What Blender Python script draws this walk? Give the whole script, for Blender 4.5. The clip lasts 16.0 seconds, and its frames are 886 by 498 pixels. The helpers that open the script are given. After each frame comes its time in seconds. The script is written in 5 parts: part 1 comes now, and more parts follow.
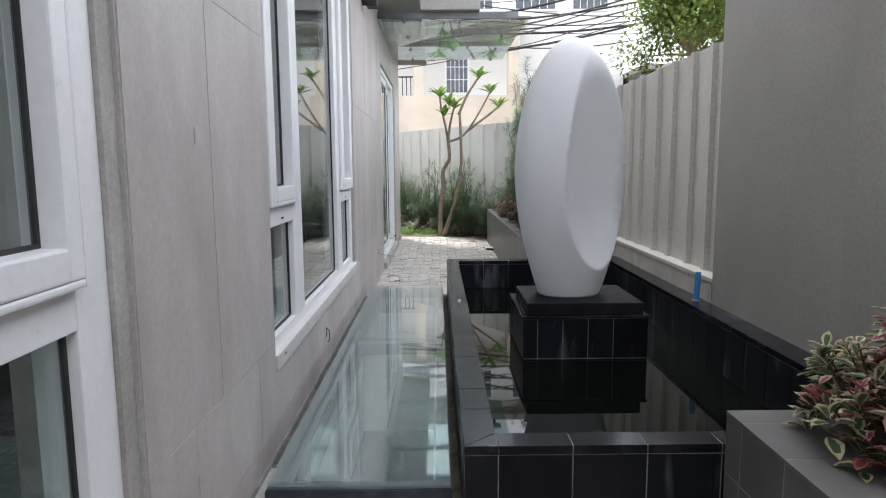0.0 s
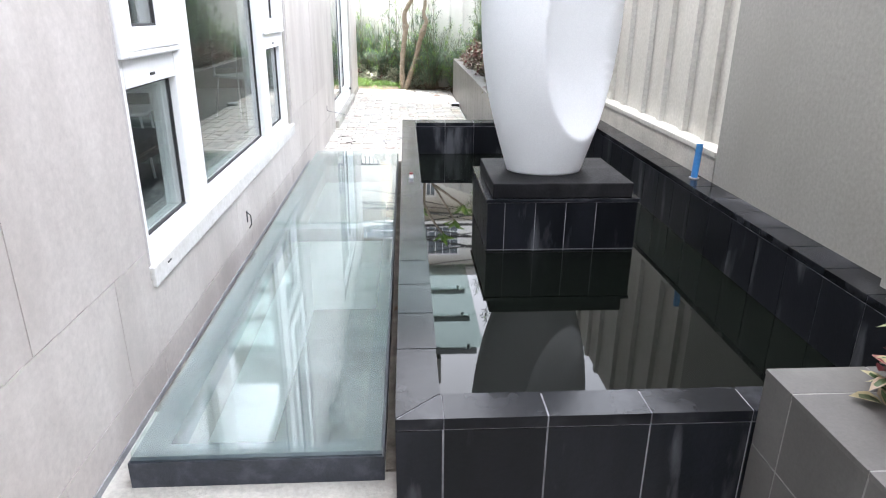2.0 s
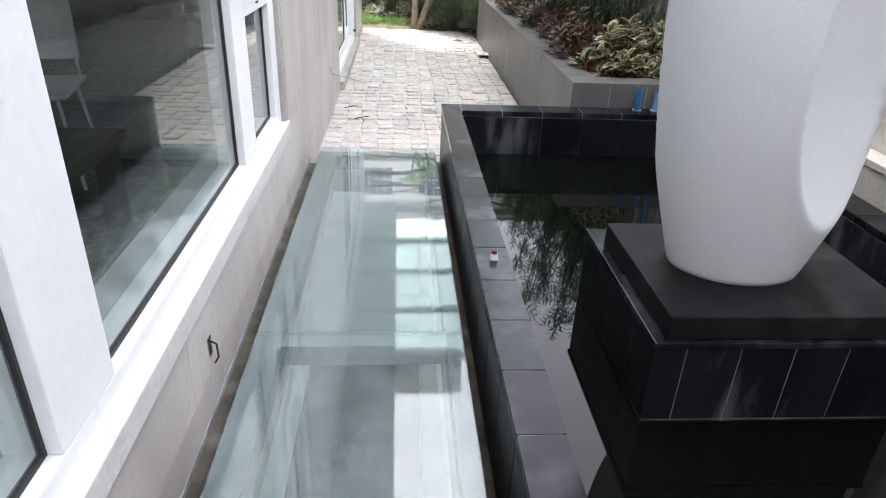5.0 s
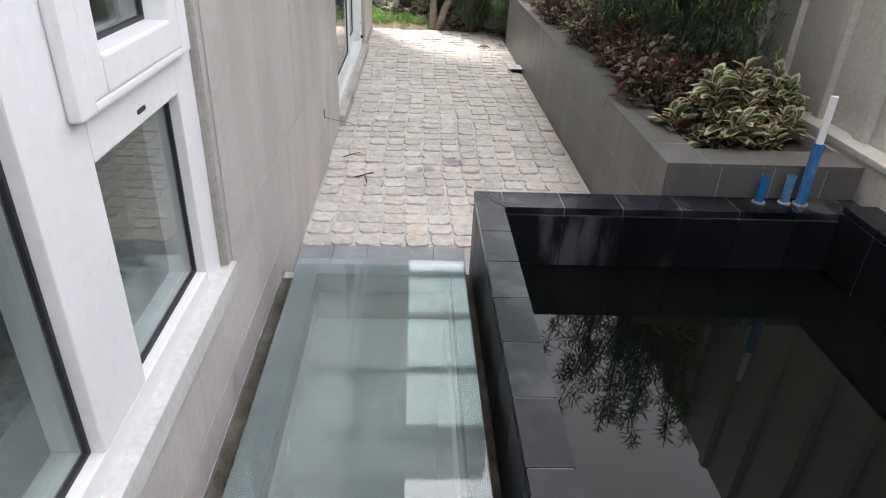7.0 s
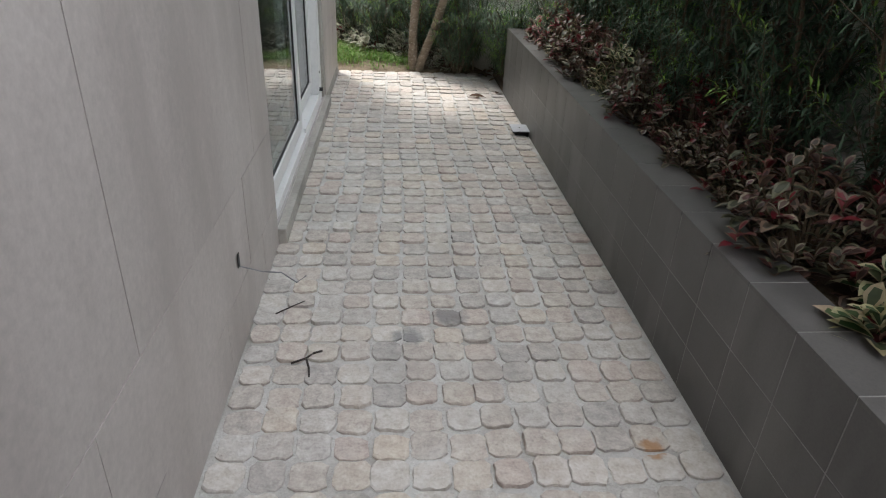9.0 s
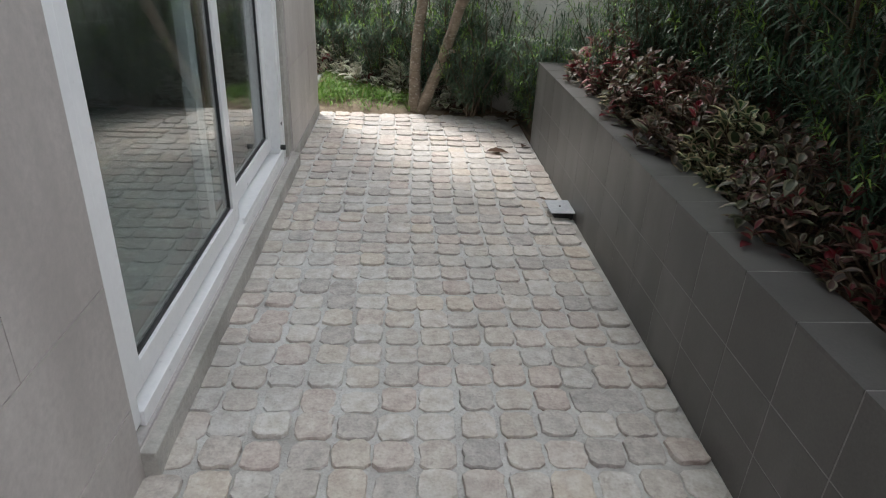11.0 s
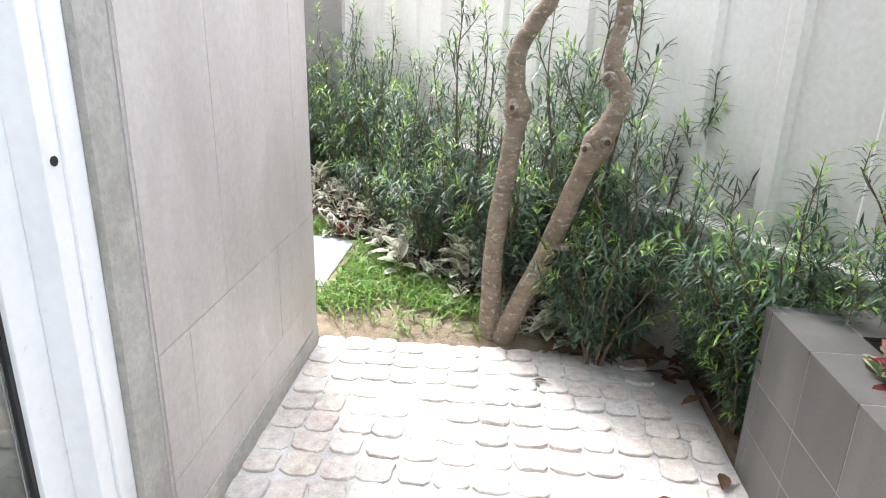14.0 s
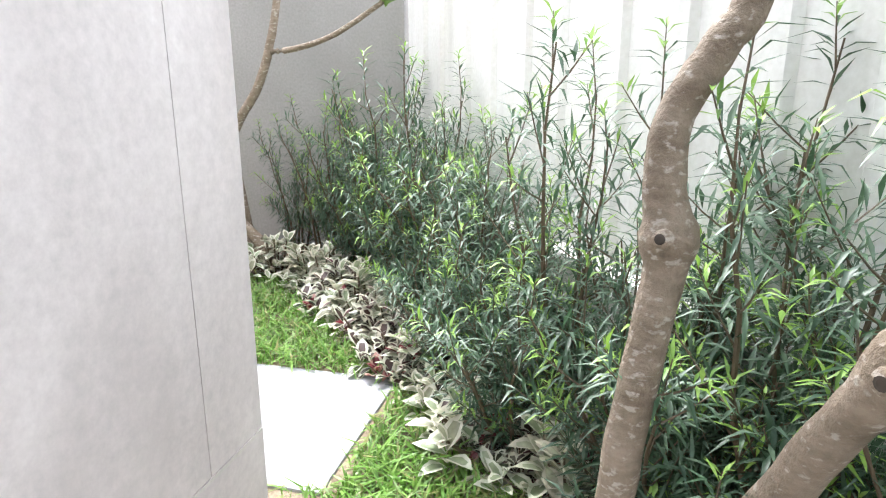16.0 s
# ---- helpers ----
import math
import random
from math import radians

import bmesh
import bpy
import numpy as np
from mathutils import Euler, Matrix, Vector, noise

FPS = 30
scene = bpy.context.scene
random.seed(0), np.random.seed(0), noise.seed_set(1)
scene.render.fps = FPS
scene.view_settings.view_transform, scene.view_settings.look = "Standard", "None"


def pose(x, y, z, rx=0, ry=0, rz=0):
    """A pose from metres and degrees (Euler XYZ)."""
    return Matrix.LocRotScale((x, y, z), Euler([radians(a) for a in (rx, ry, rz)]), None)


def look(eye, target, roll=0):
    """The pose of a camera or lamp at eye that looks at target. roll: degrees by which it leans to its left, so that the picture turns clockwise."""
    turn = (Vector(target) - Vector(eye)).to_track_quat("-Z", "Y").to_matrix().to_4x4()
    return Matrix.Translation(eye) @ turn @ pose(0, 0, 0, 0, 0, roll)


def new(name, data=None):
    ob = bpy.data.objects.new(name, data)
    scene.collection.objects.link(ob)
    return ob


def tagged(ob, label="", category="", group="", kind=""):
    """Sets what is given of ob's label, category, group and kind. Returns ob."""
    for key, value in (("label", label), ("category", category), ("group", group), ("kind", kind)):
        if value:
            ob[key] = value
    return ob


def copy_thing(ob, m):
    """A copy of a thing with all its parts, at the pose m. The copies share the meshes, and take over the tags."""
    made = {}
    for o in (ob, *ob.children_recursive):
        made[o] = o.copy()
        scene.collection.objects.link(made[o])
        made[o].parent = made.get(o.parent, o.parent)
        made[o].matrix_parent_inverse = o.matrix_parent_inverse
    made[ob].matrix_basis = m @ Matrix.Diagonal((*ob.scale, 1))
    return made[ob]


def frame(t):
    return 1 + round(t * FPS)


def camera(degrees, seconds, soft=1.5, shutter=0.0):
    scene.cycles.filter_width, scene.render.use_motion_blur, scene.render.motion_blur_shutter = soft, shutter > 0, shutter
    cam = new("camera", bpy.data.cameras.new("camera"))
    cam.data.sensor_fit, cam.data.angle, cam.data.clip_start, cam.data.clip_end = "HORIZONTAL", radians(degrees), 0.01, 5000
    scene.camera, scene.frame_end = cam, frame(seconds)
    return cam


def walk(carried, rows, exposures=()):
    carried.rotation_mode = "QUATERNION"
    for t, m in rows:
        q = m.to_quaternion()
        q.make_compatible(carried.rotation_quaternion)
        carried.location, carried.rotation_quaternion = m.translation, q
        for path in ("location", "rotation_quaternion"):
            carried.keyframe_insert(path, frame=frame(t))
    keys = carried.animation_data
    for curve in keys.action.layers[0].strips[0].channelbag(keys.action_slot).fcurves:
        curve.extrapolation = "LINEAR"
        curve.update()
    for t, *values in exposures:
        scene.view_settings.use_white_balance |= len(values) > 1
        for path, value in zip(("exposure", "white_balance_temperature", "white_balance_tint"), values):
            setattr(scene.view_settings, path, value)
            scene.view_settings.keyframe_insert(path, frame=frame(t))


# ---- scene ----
cam = camera(69.2, 16.0, soft=1.1)
PATH = [
    (0, (-0.031, 0.494, 1.264), (-0.016, 2.468, 1.01), -0.4),
    (0.5, (0.051, 0.638, 1.248), (0.186, 2.586, 0.815), -0.4),
    (1, (0.134, 0.787, 1.238), (0.255, 2.702, 0.675), -0.4),
    (1.5, (0.131, 0.969, 1.233), (0.237, 2.856, 0.58), 0.1),
    (2, (0.078, 1.206, 1.238), (0.187, 3.077, 0.54), 0.5),
    (2.5, (0.06, 1.452, 1.219), (0.183, 3.3, 0.464), 1.0),
    (3, (0.044, 1.74, 1.237), (0.151, 3.58, 0.461), 1.1),
    (3.5, (-0.039, 2.011, 1.225), (0.068, 3.838, 0.418), 1.7),
    (3.7, (-0.06, 2.105, 1.212), (0.043, 3.939, 0.421), 1.3),
    (5.8, (-0.242, 3.236, 1.4), (-0.08, 4.979, 0.432), 3.3),
    (6, (-0.216, 3.361, 1.405), (-0.069, 5.103, 0.434), 3.1),
    (6.5, (-0.197, 3.722, 1.42), (-0.086, 5.462, 0.44), 2.8),
    (7, (-0.2, 4.097, 1.43), (-0.099, 5.844, 0.462), 2.7),
    (7.5, (-0.161, 4.501, 1.415), (-0.023, 6.26, 0.474), 2.5),
    (8, (-0.16, 4.89, 1.412), (-0.027, 6.652, 0.475), 2.4),
    (8.5, (-0.191, 5.273, 1.412), (-0.049, 7.038, 0.481), 2.5),
    (9, (-0.175, 5.676, 1.409), (-0.017, 7.438, 0.477), 2.6),
    (9.2, (-0.19, 5.846, 1.405), (-0.033, 7.607, 0.47), 2.8),
    (11.3, (-0.04, 7.363, 1.242), (0.088, 9.158, 0.369), 2.7),
    (11.5, (-0.027, 7.519, 1.229), (0.134, 9.316, 0.366), 3.1),
    (12, (0.021, 7.943, 1.232), (0.186, 9.747, 0.385), 3.2),
    (12.5, (0.026, 8.352, 1.232), (0.159, 10.169, 0.407), 3.3),
    (13, (0.028, 8.766, 1.227), (0.114, 10.607, 0.45), 2.7),
    (13.5, (0.043, 9.185, 1.245), (-0.058, 11.065, 0.572), 1.6),
    (14, (0.029, 9.596, 1.259), (-0.135, 11.481, 0.611), 1.6),
    (14.5, (0.037, 9.967, 1.254), (-0.169, 11.86, 0.641), 1.0),
    (15, (0.036, 10.306, 1.263), (-0.284, 12.201, 0.709), 0.3),
    (15.5, (-0.013, 10.622, 1.257), (-0.372, 12.522, 0.743), 0.4),
    (16, (-0.05, 10.905, 1.256), (-0.507, 12.79, 0.745), 0.0),
]
# exposure follows the phone's own metering
EXPOSURES = [(0.0, 1.55, 6250, 10), (0.5, 2.15, 6250, 10), (1.0, 2.75, 6250, 10), (1.5, 3.0, 6250, 10), (2.0, 3.0, 6250, 10), (3.0, 2.9, 6300, 11), (3.5, 2.7, 6300, 11), (6.0, 2.2, 6450, 12),
             (7.0, 1.85, 6550, 12), (9.0, 1.15, 6500, 10), (11.5, 1.1, 6400, 11), (12.5, 0.94, 6350, 12), (13.0, 1.0, 6300, 12), (13.5, 1.17, 6300, 12),
             (14.0, 2.35, 6250, 12), (14.5, 2.5, 6250, 12), (15.0, 2.8, 6250, 12), (16.0, 2.6, 6150, 11)]
walk(cam, [(t, look(eye, target, roll)) for t, eye, target, roll in PATH], EXPOSURES)

# ---------------------------------------------------------------- world and sun
world = bpy.data.worlds.new("sky")
scene.world = world
world.use_nodes = True
wn = world.node_tree
sky = wn.nodes.new("ShaderNodeTexSky")
sky.sky_type, sky.sun_disc = "NISHITA", False
sky.sun_elevation, sky.sun_rotation = radians(58), radians(-30)
sky.air_density, sky.dust_density, sky.ozone_density = 1.0, 4.0, 1.0
haze = wn.nodes.new("ShaderNodeMixRGB")
haze.inputs[0].default_value = 0.65
haze.inputs[2].default_value = (9.25, 9.2, 9.45, 1)
wn.links.new(sky.outputs[0], haze.inputs[1])
wn.links.new(haze.outputs[0], wn.nodes["Background"].inputs[0])
wn.nodes["Background"].inputs[1].default_value = 0.14
sun = new("sun", bpy.data.lights.new("sun", "SUN"))
sun.data.energy, sun.data.angle, sun.data.color = 1.4, radians(12), (1.0, 0.975, 0.94)
sun.matrix_world = look((6.0 * math.sin(radians(-30)), 6.0 * math.cos(radians(-30)), 9.6), (0, 0, 0))


# ---------------------------------------------------------------- materials
def nodes(name, rough=0.6, metal=0.0, spec=0.5):
    m = bpy.data.materials.new(name)
    m.use_nodes = True
    b = m.node_tree.nodes["Principled BSDF"]
    b.inputs["Roughness"].default_value = rough
    b.inputs["Metallic"].default_value = metal
    b.inputs["Specular IOR Level"].default_value = spec
    return m, m.node_tree, b


def surface(name, a, b, scale=6.0, fine=60.0, rough=0.6, bump=0.15, stretch=(1, 1, 1), stain=None, stain_amount=0.5,
            vary=0.0, metal=0.0, spec=0.5, island=False, stain_scale=1.2, grainy=0.35, run=None, edge=(0.52, 0.72)):
    """Two-scale mottled surface: a to b by broad noise, fine grain in colour and relief, and stains of a third colour."""
    m, t, p = nodes(name, rough, metal, spec)
    n, l = t.nodes, t.links
    geo = n.new("ShaderNodeNewGeometry")
    mp = n.new("ShaderNodeMapping")
    mp.inputs["Scale"].default_value = stretch
    l.new(geo.outputs["Position"], mp.inputs[0])
    big, small = n.new("ShaderNodeTexNoise"), n.new("ShaderNodeTexNoise")
    for x, s, d in ((big, scale, 5), (small, fine, 6)):
        x.inputs["Scale"].default_value, x.inputs["Detail"].default_value, x.inputs["Roughness"].default_value = s, d, 0.6
        l.new(mp.outputs[0] if x is big else geo.outputs["Position"], x.inputs["Vector"])
    ramp = n.new("ShaderNodeValToRGB")
    ramp.color_ramp.elements[0].position, ramp.color_ramp.elements[1].position = 0.32, 0.7
    ramp.color_ramp.elements[0].color, ramp.color_ramp.elements[1].color = (*a, 1), (*b, 1)
    l.new(big.outputs["Fac"], ramp.inputs[0])
    col = ramp.outputs[0]
    grain = n.new("ShaderNodeMixRGB")
    grain.blend_type = "OVERLAY"
    grain.inputs[0].default_value = grainy
    l.new(col, grain.inputs[1])
    l.new(small.outputs["Fac"], grain.inputs[2])
    col = grain.outputs[0]
    if stain:
        sn = n.new("ShaderNodeTexNoise")
        sn.inputs["Scale"].default_value, sn.inputs["Detail"].default_value = stain_scale, 8
        if run:
            rm = n.new("ShaderNodeMapping")
            rm.inputs["Scale"].default_value = run
            l.new(geo.outputs["Position"], rm.inputs[0])
            l.new(rm.outputs[0], sn.inputs["Vector"])
        else:
            l.new(geo.outputs["Position"], sn.inputs["Vector"])
        sr = n.new("ShaderNodeValToRGB")
        sr.color_ramp.elements[0].position, sr.color_ramp.elements[1].position = edge
        sr.color_ramp.elements[1].color = (stain_amount,) * 3 + (1,)
        l.new(sn.outputs["Fac"], sr.inputs[0])
        mx = n.new("ShaderNodeMixRGB")
        l.new(sr.outputs[0], mx.inputs[0])
        l.new(col, mx.inputs[1])
        mx.inputs[2].default_value = (*stain, 1)
        col = mx.outputs[0]
    if vary:
        rnd = geo.outputs["Random Per Island"] if island else n.new("ShaderNodeObjectInfo").outputs["Random"]
        mr = n.new("ShaderNodeMapRange")
        mr.inputs["To Min"].default_value, mr.inputs["To Max"].default_value = 1 - vary, 1 + vary
        l.new(rnd, mr.inputs[0])
        hv = n.new("ShaderNodeHueSaturation")
        l.new(mr.outputs[0], hv.inputs["Value"])
        l.new(col, hv.inputs["Color"])
        col = hv.outputs[0]
    l.new(col, p.inputs["Base Color"])
    rr = n.new("ShaderNodeMapRange")
    rr.inputs["To Min"].default_value, rr.inputs["To Max"].default_value = max(0.02, rough - 0.12), min(1, rough + 0.12)
    l.new(small.outputs["Fac"], rr.inputs[0])
    l.new(rr.outputs[0], p.inputs["Roughness"])
    bp = n.new("ShaderNodeBump")
    bp.inputs["Strength"].default_value, bp.inputs["Distance"].default_value = bump, 0.01
    l.new(small.outputs["Fac"], bp.inputs["Height"])
    l.new(bp.outputs[0], p.inputs["Normal"])
    return m


def glazing(name, tint, facing, film_amount=(0.0, 0.0), film_colour=(0.7, 0.78, 0.76)):
    """Clear pane: tinted see-through, gloss that grows towards grazing view, and a thin uneven pale film."""
    m = bpy.data.materials.new(name)
    m.use_nodes = True
    n, l = m.node_tree.nodes, m.node_tree.links
    n.remove(n["Principled BSDF"])
    tr, gl, lw, mx = n.new("ShaderNodeBsdfTransparent"), n.new("ShaderNodeBsdfGlossy"), n.new("ShaderNodeLayerWeight"), n.new("ShaderNodeMixShader")
    tr.inputs[0].default_value = (*tint, 1)
    gl.inputs["Roughness"].default_value = 0.01
    lw.inputs["Blend"].default_value = 0.5
    power, rest = n.new("ShaderNodeMath"), n.new("ShaderNodeMapRange")
    power.operation, power.inputs[1].default_value = "POWER", 4.0
    rest.inputs["To Min"].default_value, rest.inputs["To Max"].default_value = facing, 1.0
    l.new(lw.outputs["Facing"], power.inputs[0])
    l.new(power.outputs[0], rest.inputs[0])
    l.new(rest.outputs[0], mx.inputs[0])
    l.new(tr.outputs[0], mx.inputs[1])
    l.new(gl.outputs[0], mx.inputs[2])
    film, both, film_noise, amount = n.new("ShaderNodeBsdfDiffuse"), n.new("ShaderNodeMixShader"), n.new("ShaderNodeTexNoise"), n.new("ShaderNodeMapRange")
    film_noise.inputs["Scale"].default_value, film_noise.inputs["Detail"].default_value = 7.0, 8
    amount.inputs["From Min"].default_value, amount.inputs["From Max"].default_value = 0.35, 0.75
    amount.inputs["To Min"].default_value, amount.inputs["To Max"].default_value = film_amount
    l.new(n.new("ShaderNodeNewGeometry").outputs["Position"], film_noise.inputs["Vector"])
    l.new(film_noise.outputs["Fac"], amount.inputs[0])
    film.inputs[0].default_value = (*film_colour, 1)
    l.new(amount.outputs[0], both.inputs[0])
    l.new(mx.outputs[0], both.inputs[1])
    l.new(film.outputs[0], both.inputs[2])
    l.new(both.outputs[0], n["Material Output"].inputs[0])
    return m


STONE = surface("clad_stone", (0.40, 0.365, 0.342), (0.545, 0.505, 0.478), 2.4, 55, 0.5, 0.03, (1, 1, 0.42), (0.35, 0.315, 0.292), 0.65, 0.05, grainy=0.26, stain_scale=2.2, run=(1, 1.6, 0.55))
GROUT = surface("wall_grout", (0.40, 0.375, 0.36), (0.46, 0.435, 0.42), 8, 80, 0.9, 0.2)
CEMENT = surface("cement", (0.34, 0.325, 0.295), (0.48, 0.46, 0.42), 5, 70, 0.85, 0.4, stain=(0.20, 0.185, 0.16), stain_amount=0.45, stain_scale=3.0)
# one fence paint in two tones: darker for passage shade, lighter for garden daylight
SHADEDPAINT = surface("fence_paint_shaded", (0.43, 0.42, 0.385), (0.50, 0.49, 0.455), 1.5, 50, 0.5, 0.05, (1, 1, 0.3), (0.36, 0.345, 0.30), 0.45, stain_scale=3.0, run=(1.5, 1.5, 0.35))
LITPAINT = surface("fence_paint_lit", (0.63, 0.625, 0.59), (0.72, 0.715, 0.68), 1.5, 50, 0.5, 0.05, (1, 1, 0.3), (0.45, 0.44, 0.40), 0.45, stain_scale=3.0, run=(1.5, 1.5, 0.35))
GREYWALL = surface("grey_render", (0.235, 0.23, 0.215), (0.285, 0.278, 0.262), 1.2, 60, 0.6, 0.08, stain=(0.20, 0.195, 0.18), stain_amount=0.5, run=(1, 1, 0.5))
UPVC = surface("white_upvc", (0.79, 0.79, 0.795), (0.85, 0.85, 0.85), 3, 40, 0.32, 0.01)
PLASTER = surface("white_plaster", (0.56, 0.55, 0.53), (0.66, 0.65, 0.63), 5, 60, 0.75, 0.15, stain=(0.42, 0.40, 0.37), stain_amount=0.5, stain_scale=5)
RUBBER = surface("black_gasket", (0.015, 0.015, 0.016), (0.03, 0.03, 0.03), 10, 60, 0.6, 0.05)
GLASS = glazing("window_glass", (0.88, 0.93, 0.92), 0.09, (0.0, 0.012), (0.6, 0.64, 0.63))
# the pale film stands in for light missing from the shaft below
FLOORGLASS = glazing("floor_glass", (0.90, 0.955, 0.945), 0.06, (0.05, 0.13))
CANOPYGLASS = glazing("canopy_glass", (0.84, 0.93, 0.90), 0.06, (0.02, 0.08))
BLACKTILE = surface("black_slate_tile", (0.005, 0.006, 0.008), (0.013, 0.014, 0.018), 5, 70, 0.36, 0.08, (1, 1, 0.35), stain=(0.22, 0.23, 0.25), stain_amount=0.32, vary=0.3, stain_scale=9.0, spec=0.18, grainy=0.2, run=(1, 1, 0.22), edge=(0.58, 0.70))
RIMTILE = surface("black_rim_tile", (0.006, 0.007, 0.009), (0.017, 0.018, 0.022), 6, 60, 0.17, 0.04, stain=(0.10, 0.10, 0.108), stain_amount=0.35, vary=0.5, stain_scale=6.0, grainy=0.15, spec=0.15)
LIGHTGROUT = surface("pale_grout", (0.16, 0.16, 0.172), (0.36, 0.36, 0.372), 9, 90, 0.9, 0.3)
GREYTILE = surface("grey_porcelain_tile", (0.094, 0.091, 0.087), (0.122, 0.118, 0.113), 4, 120, 0.42, 0.04, stain=(0.20, 0.195, 0.188), stain_amount=0.5, vary=0.1, stain_scale=4.0, run=(1, 1, 0.3))
TILEGROUT = surface("grey_grout", (0.24, 0.235, 0.228), (0.32, 0.315, 0.305), 10, 80, 0.9, 0.2)


def cobble_stone(name, island):
    """Worn pale stone: each block its own tint of grey, cream or rose, with pits and broad grey stains."""
    mt, t_, p_ = nodes(name, 0.82)
    n, l = t_.nodes, t_.links
    geo = n.new("ShaderNodeNewGeometry")
    rnd = geo.outputs["Random Per Island"] if island else n.new("ShaderNodeObjectInfo").outputs["Random"]
    tint = n.new("ShaderNodeValToRGB")
    tones = ((0.0, (0.45, 0.425, 0.40)), (0.2, (0.56, 0.51, 0.455)), (0.4, (0.55, 0.475, 0.425)), (0.55, (0.62, 0.58, 0.53)), (0.75, (0.53, 0.505, 0.475)), (0.9, (0.60, 0.53, 0.45)), (1.0, (0.46, 0.43, 0.405)))
    while len(tint.color_ramp.elements) < len(tones):
        tint.color_ramp.elements.new(0.5)
    for e, (at, c) in zip(tint.color_ramp.elements, tones):
        e.position, e.color = at, (*c, 1)
    l.new(rnd, tint.inputs[0])
    col = tint.outputs[0]
    layers = ((26.0, 6, 0.28, 0.72, "OVERLAY", 0.22, None), (110.0, 4, 0.25, 0.75, "OVERLAY", 0.16, None), (2.1, 7, 0.52, 0.70, "MIX", 0.45, (0.33, 0.32, 0.305)), (6.0, 7, 0.58, 0.74, "MIX", 0.4, (0.70, 0.685, 0.66)))
    heights = []
    for scale, detail, lo, hi, blend, amount, over in layers:
        nz_, mr, mx_ = n.new("ShaderNodeTexNoise"), n.new("ShaderNodeMapRange"), n.new("ShaderNodeMixRGB")
        nz_.inputs["Scale"].default_value, nz_.inputs["Detail"].default_value = scale, detail
        l.new(geo.outputs["Position"], nz_.inputs["Vector"])
        mr.inputs["From Min"].default_value, mr.inputs["From Max"].default_value = lo, hi
        l.new(nz_.outputs["Fac"], mr.inputs[0])
        mx_.blend_type, mx_.inputs[0].default_value = blend, amount
        l.new(col, mx_.inputs[1])
        if over:
            mr.inputs["To Max"].default_value = amount
            l.new(mr.outputs[0], mx_.inputs[0])
            mx_.inputs[2].default_value = (*over, 1)
        else:
            l.new(mr.outputs[0], mx_.inputs[2])
            heights.append(nz_.outputs["Fac"])
        col = mx_.outputs[0]
    for spot, size, over in (((0.608, 7.057, 0.0), 0.05, (0.42, 0.2, 0.06)), ((-0.119, 7.63, 0.0), 0.07, (0.2, 0.2, 0.2)), ((0.049, 7.768, 0.0), 0.085, (0.19, 0.19, 0.19))):
        far_, mr, mx_, wob, add = n.new("ShaderNodeVectorMath"), n.new("ShaderNodeMapRange"), n.new("ShaderNodeMixRGB"), n.new("ShaderNodeTexNoise"), n.new("ShaderNodeVectorMath")
        wob.inputs["Scale"].default_value = 30
        l.new(geo.outputs["Position"], wob.inputs["Vector"])
        add.operation, far_.operation = "MULTIPLY_ADD", "DISTANCE"
        l.new(wob.outputs["Color"], add.inputs[0])
        add.inputs[1].default_value = (0.07, 0.07, 0.0)
        l.new(geo.outputs["Position"], add.inputs[2])
        l.new(add.outputs[0], far_.inputs[0])
        far_.inputs[1].default_value = (spot[0] + 0.035, spot[1] + 0.035, spot[2])
        mr.inputs["From Min"].default_value, mr.inputs["From Max"].default_value = size * 0.5, size
        mr.inputs["To Min"].default_value, mr.inputs["To Max"].default_value = 0.75, 0.0
        l.new(far_.outputs["Value"], mr.inputs[0])
        l.new(mr.outputs[0], mx_.inputs[0])
        l.new(col, mx_.inputs[1])
        mx_.inputs[2].default_value = (*over, 1)
        col = mx_.outputs[0]
    l.new(col, p_.inputs["Base Color"])
    last = None
    for h, strength, depth in zip(heights, (0.8, 0.6), (0.012, 0.004)):
        bp_ = n.new("ShaderNodeBump")
        bp_.inputs["Strength"].default_value, bp_.inputs["Distance"].default_value = strength, depth
        l.new(h, bp_.inputs["Height"])
        if last:
            l.new(last, bp_.inputs["Normal"])
        last = bp_.outputs[0]
    l.new(last, p_.inputs["Normal"])
    return mt


COBBLE = cobble_stone("cobble_stone", False)
COBBLEJOIN = cobble_stone("cobble_stone_far", True)
MORTAR = surface("sand_mortar", (0.46, 0.445, 0.42), (0.66, 0.65, 0.625), 6, 120, 0.95, 0.7, stain=(0.30, 0.28, 0.245), stain_amount=0.7, stain_scale=3.2)
STATUE = surface("white_cast_stone", (0.72, 0.73, 0.74), (0.78, 0.79, 0.80), 2.0, 160, 0.55, 0.12, stain=(0.66, 0.67, 0.68), stain_amount=0.4)
SLAB = surface("dark_basalt", (0.008, 0.008, 0.009), (0.02, 0.02, 0.022), 6, 80, 0.6, 0.2, stain=(0.07, 0.07, 0.072), stain_amount=0.3, stain_scale=7, spec=0.10)
STEEL = surface("dark_steel", (0.02, 0.025, 0.035), (0.04, 0.045, 0.06), 20, 120, 0.4, 0.2, stain=(0.2, 0.22, 0.25), stain_amount=0.15, stain_scale=20)
BLUEGREY = surface("grey_blue_steel", (0.12, 0.13, 0.14), (0.19, 0.20, 0.21), 5, 60, 0.5, 0.1, stain=(0.28, 0.29, 0.295), stain_amount=0.5, stain_scale=6)
FRAMESTEEL = surface("blue_black_frame", (0.03, 0.042, 0.052), (0.055, 0.07, 0.082), 6, 40, 0.5, 0.02, stain=(0.13, 0.15, 0.16), stain_amount=0.35, stain_scale=5)
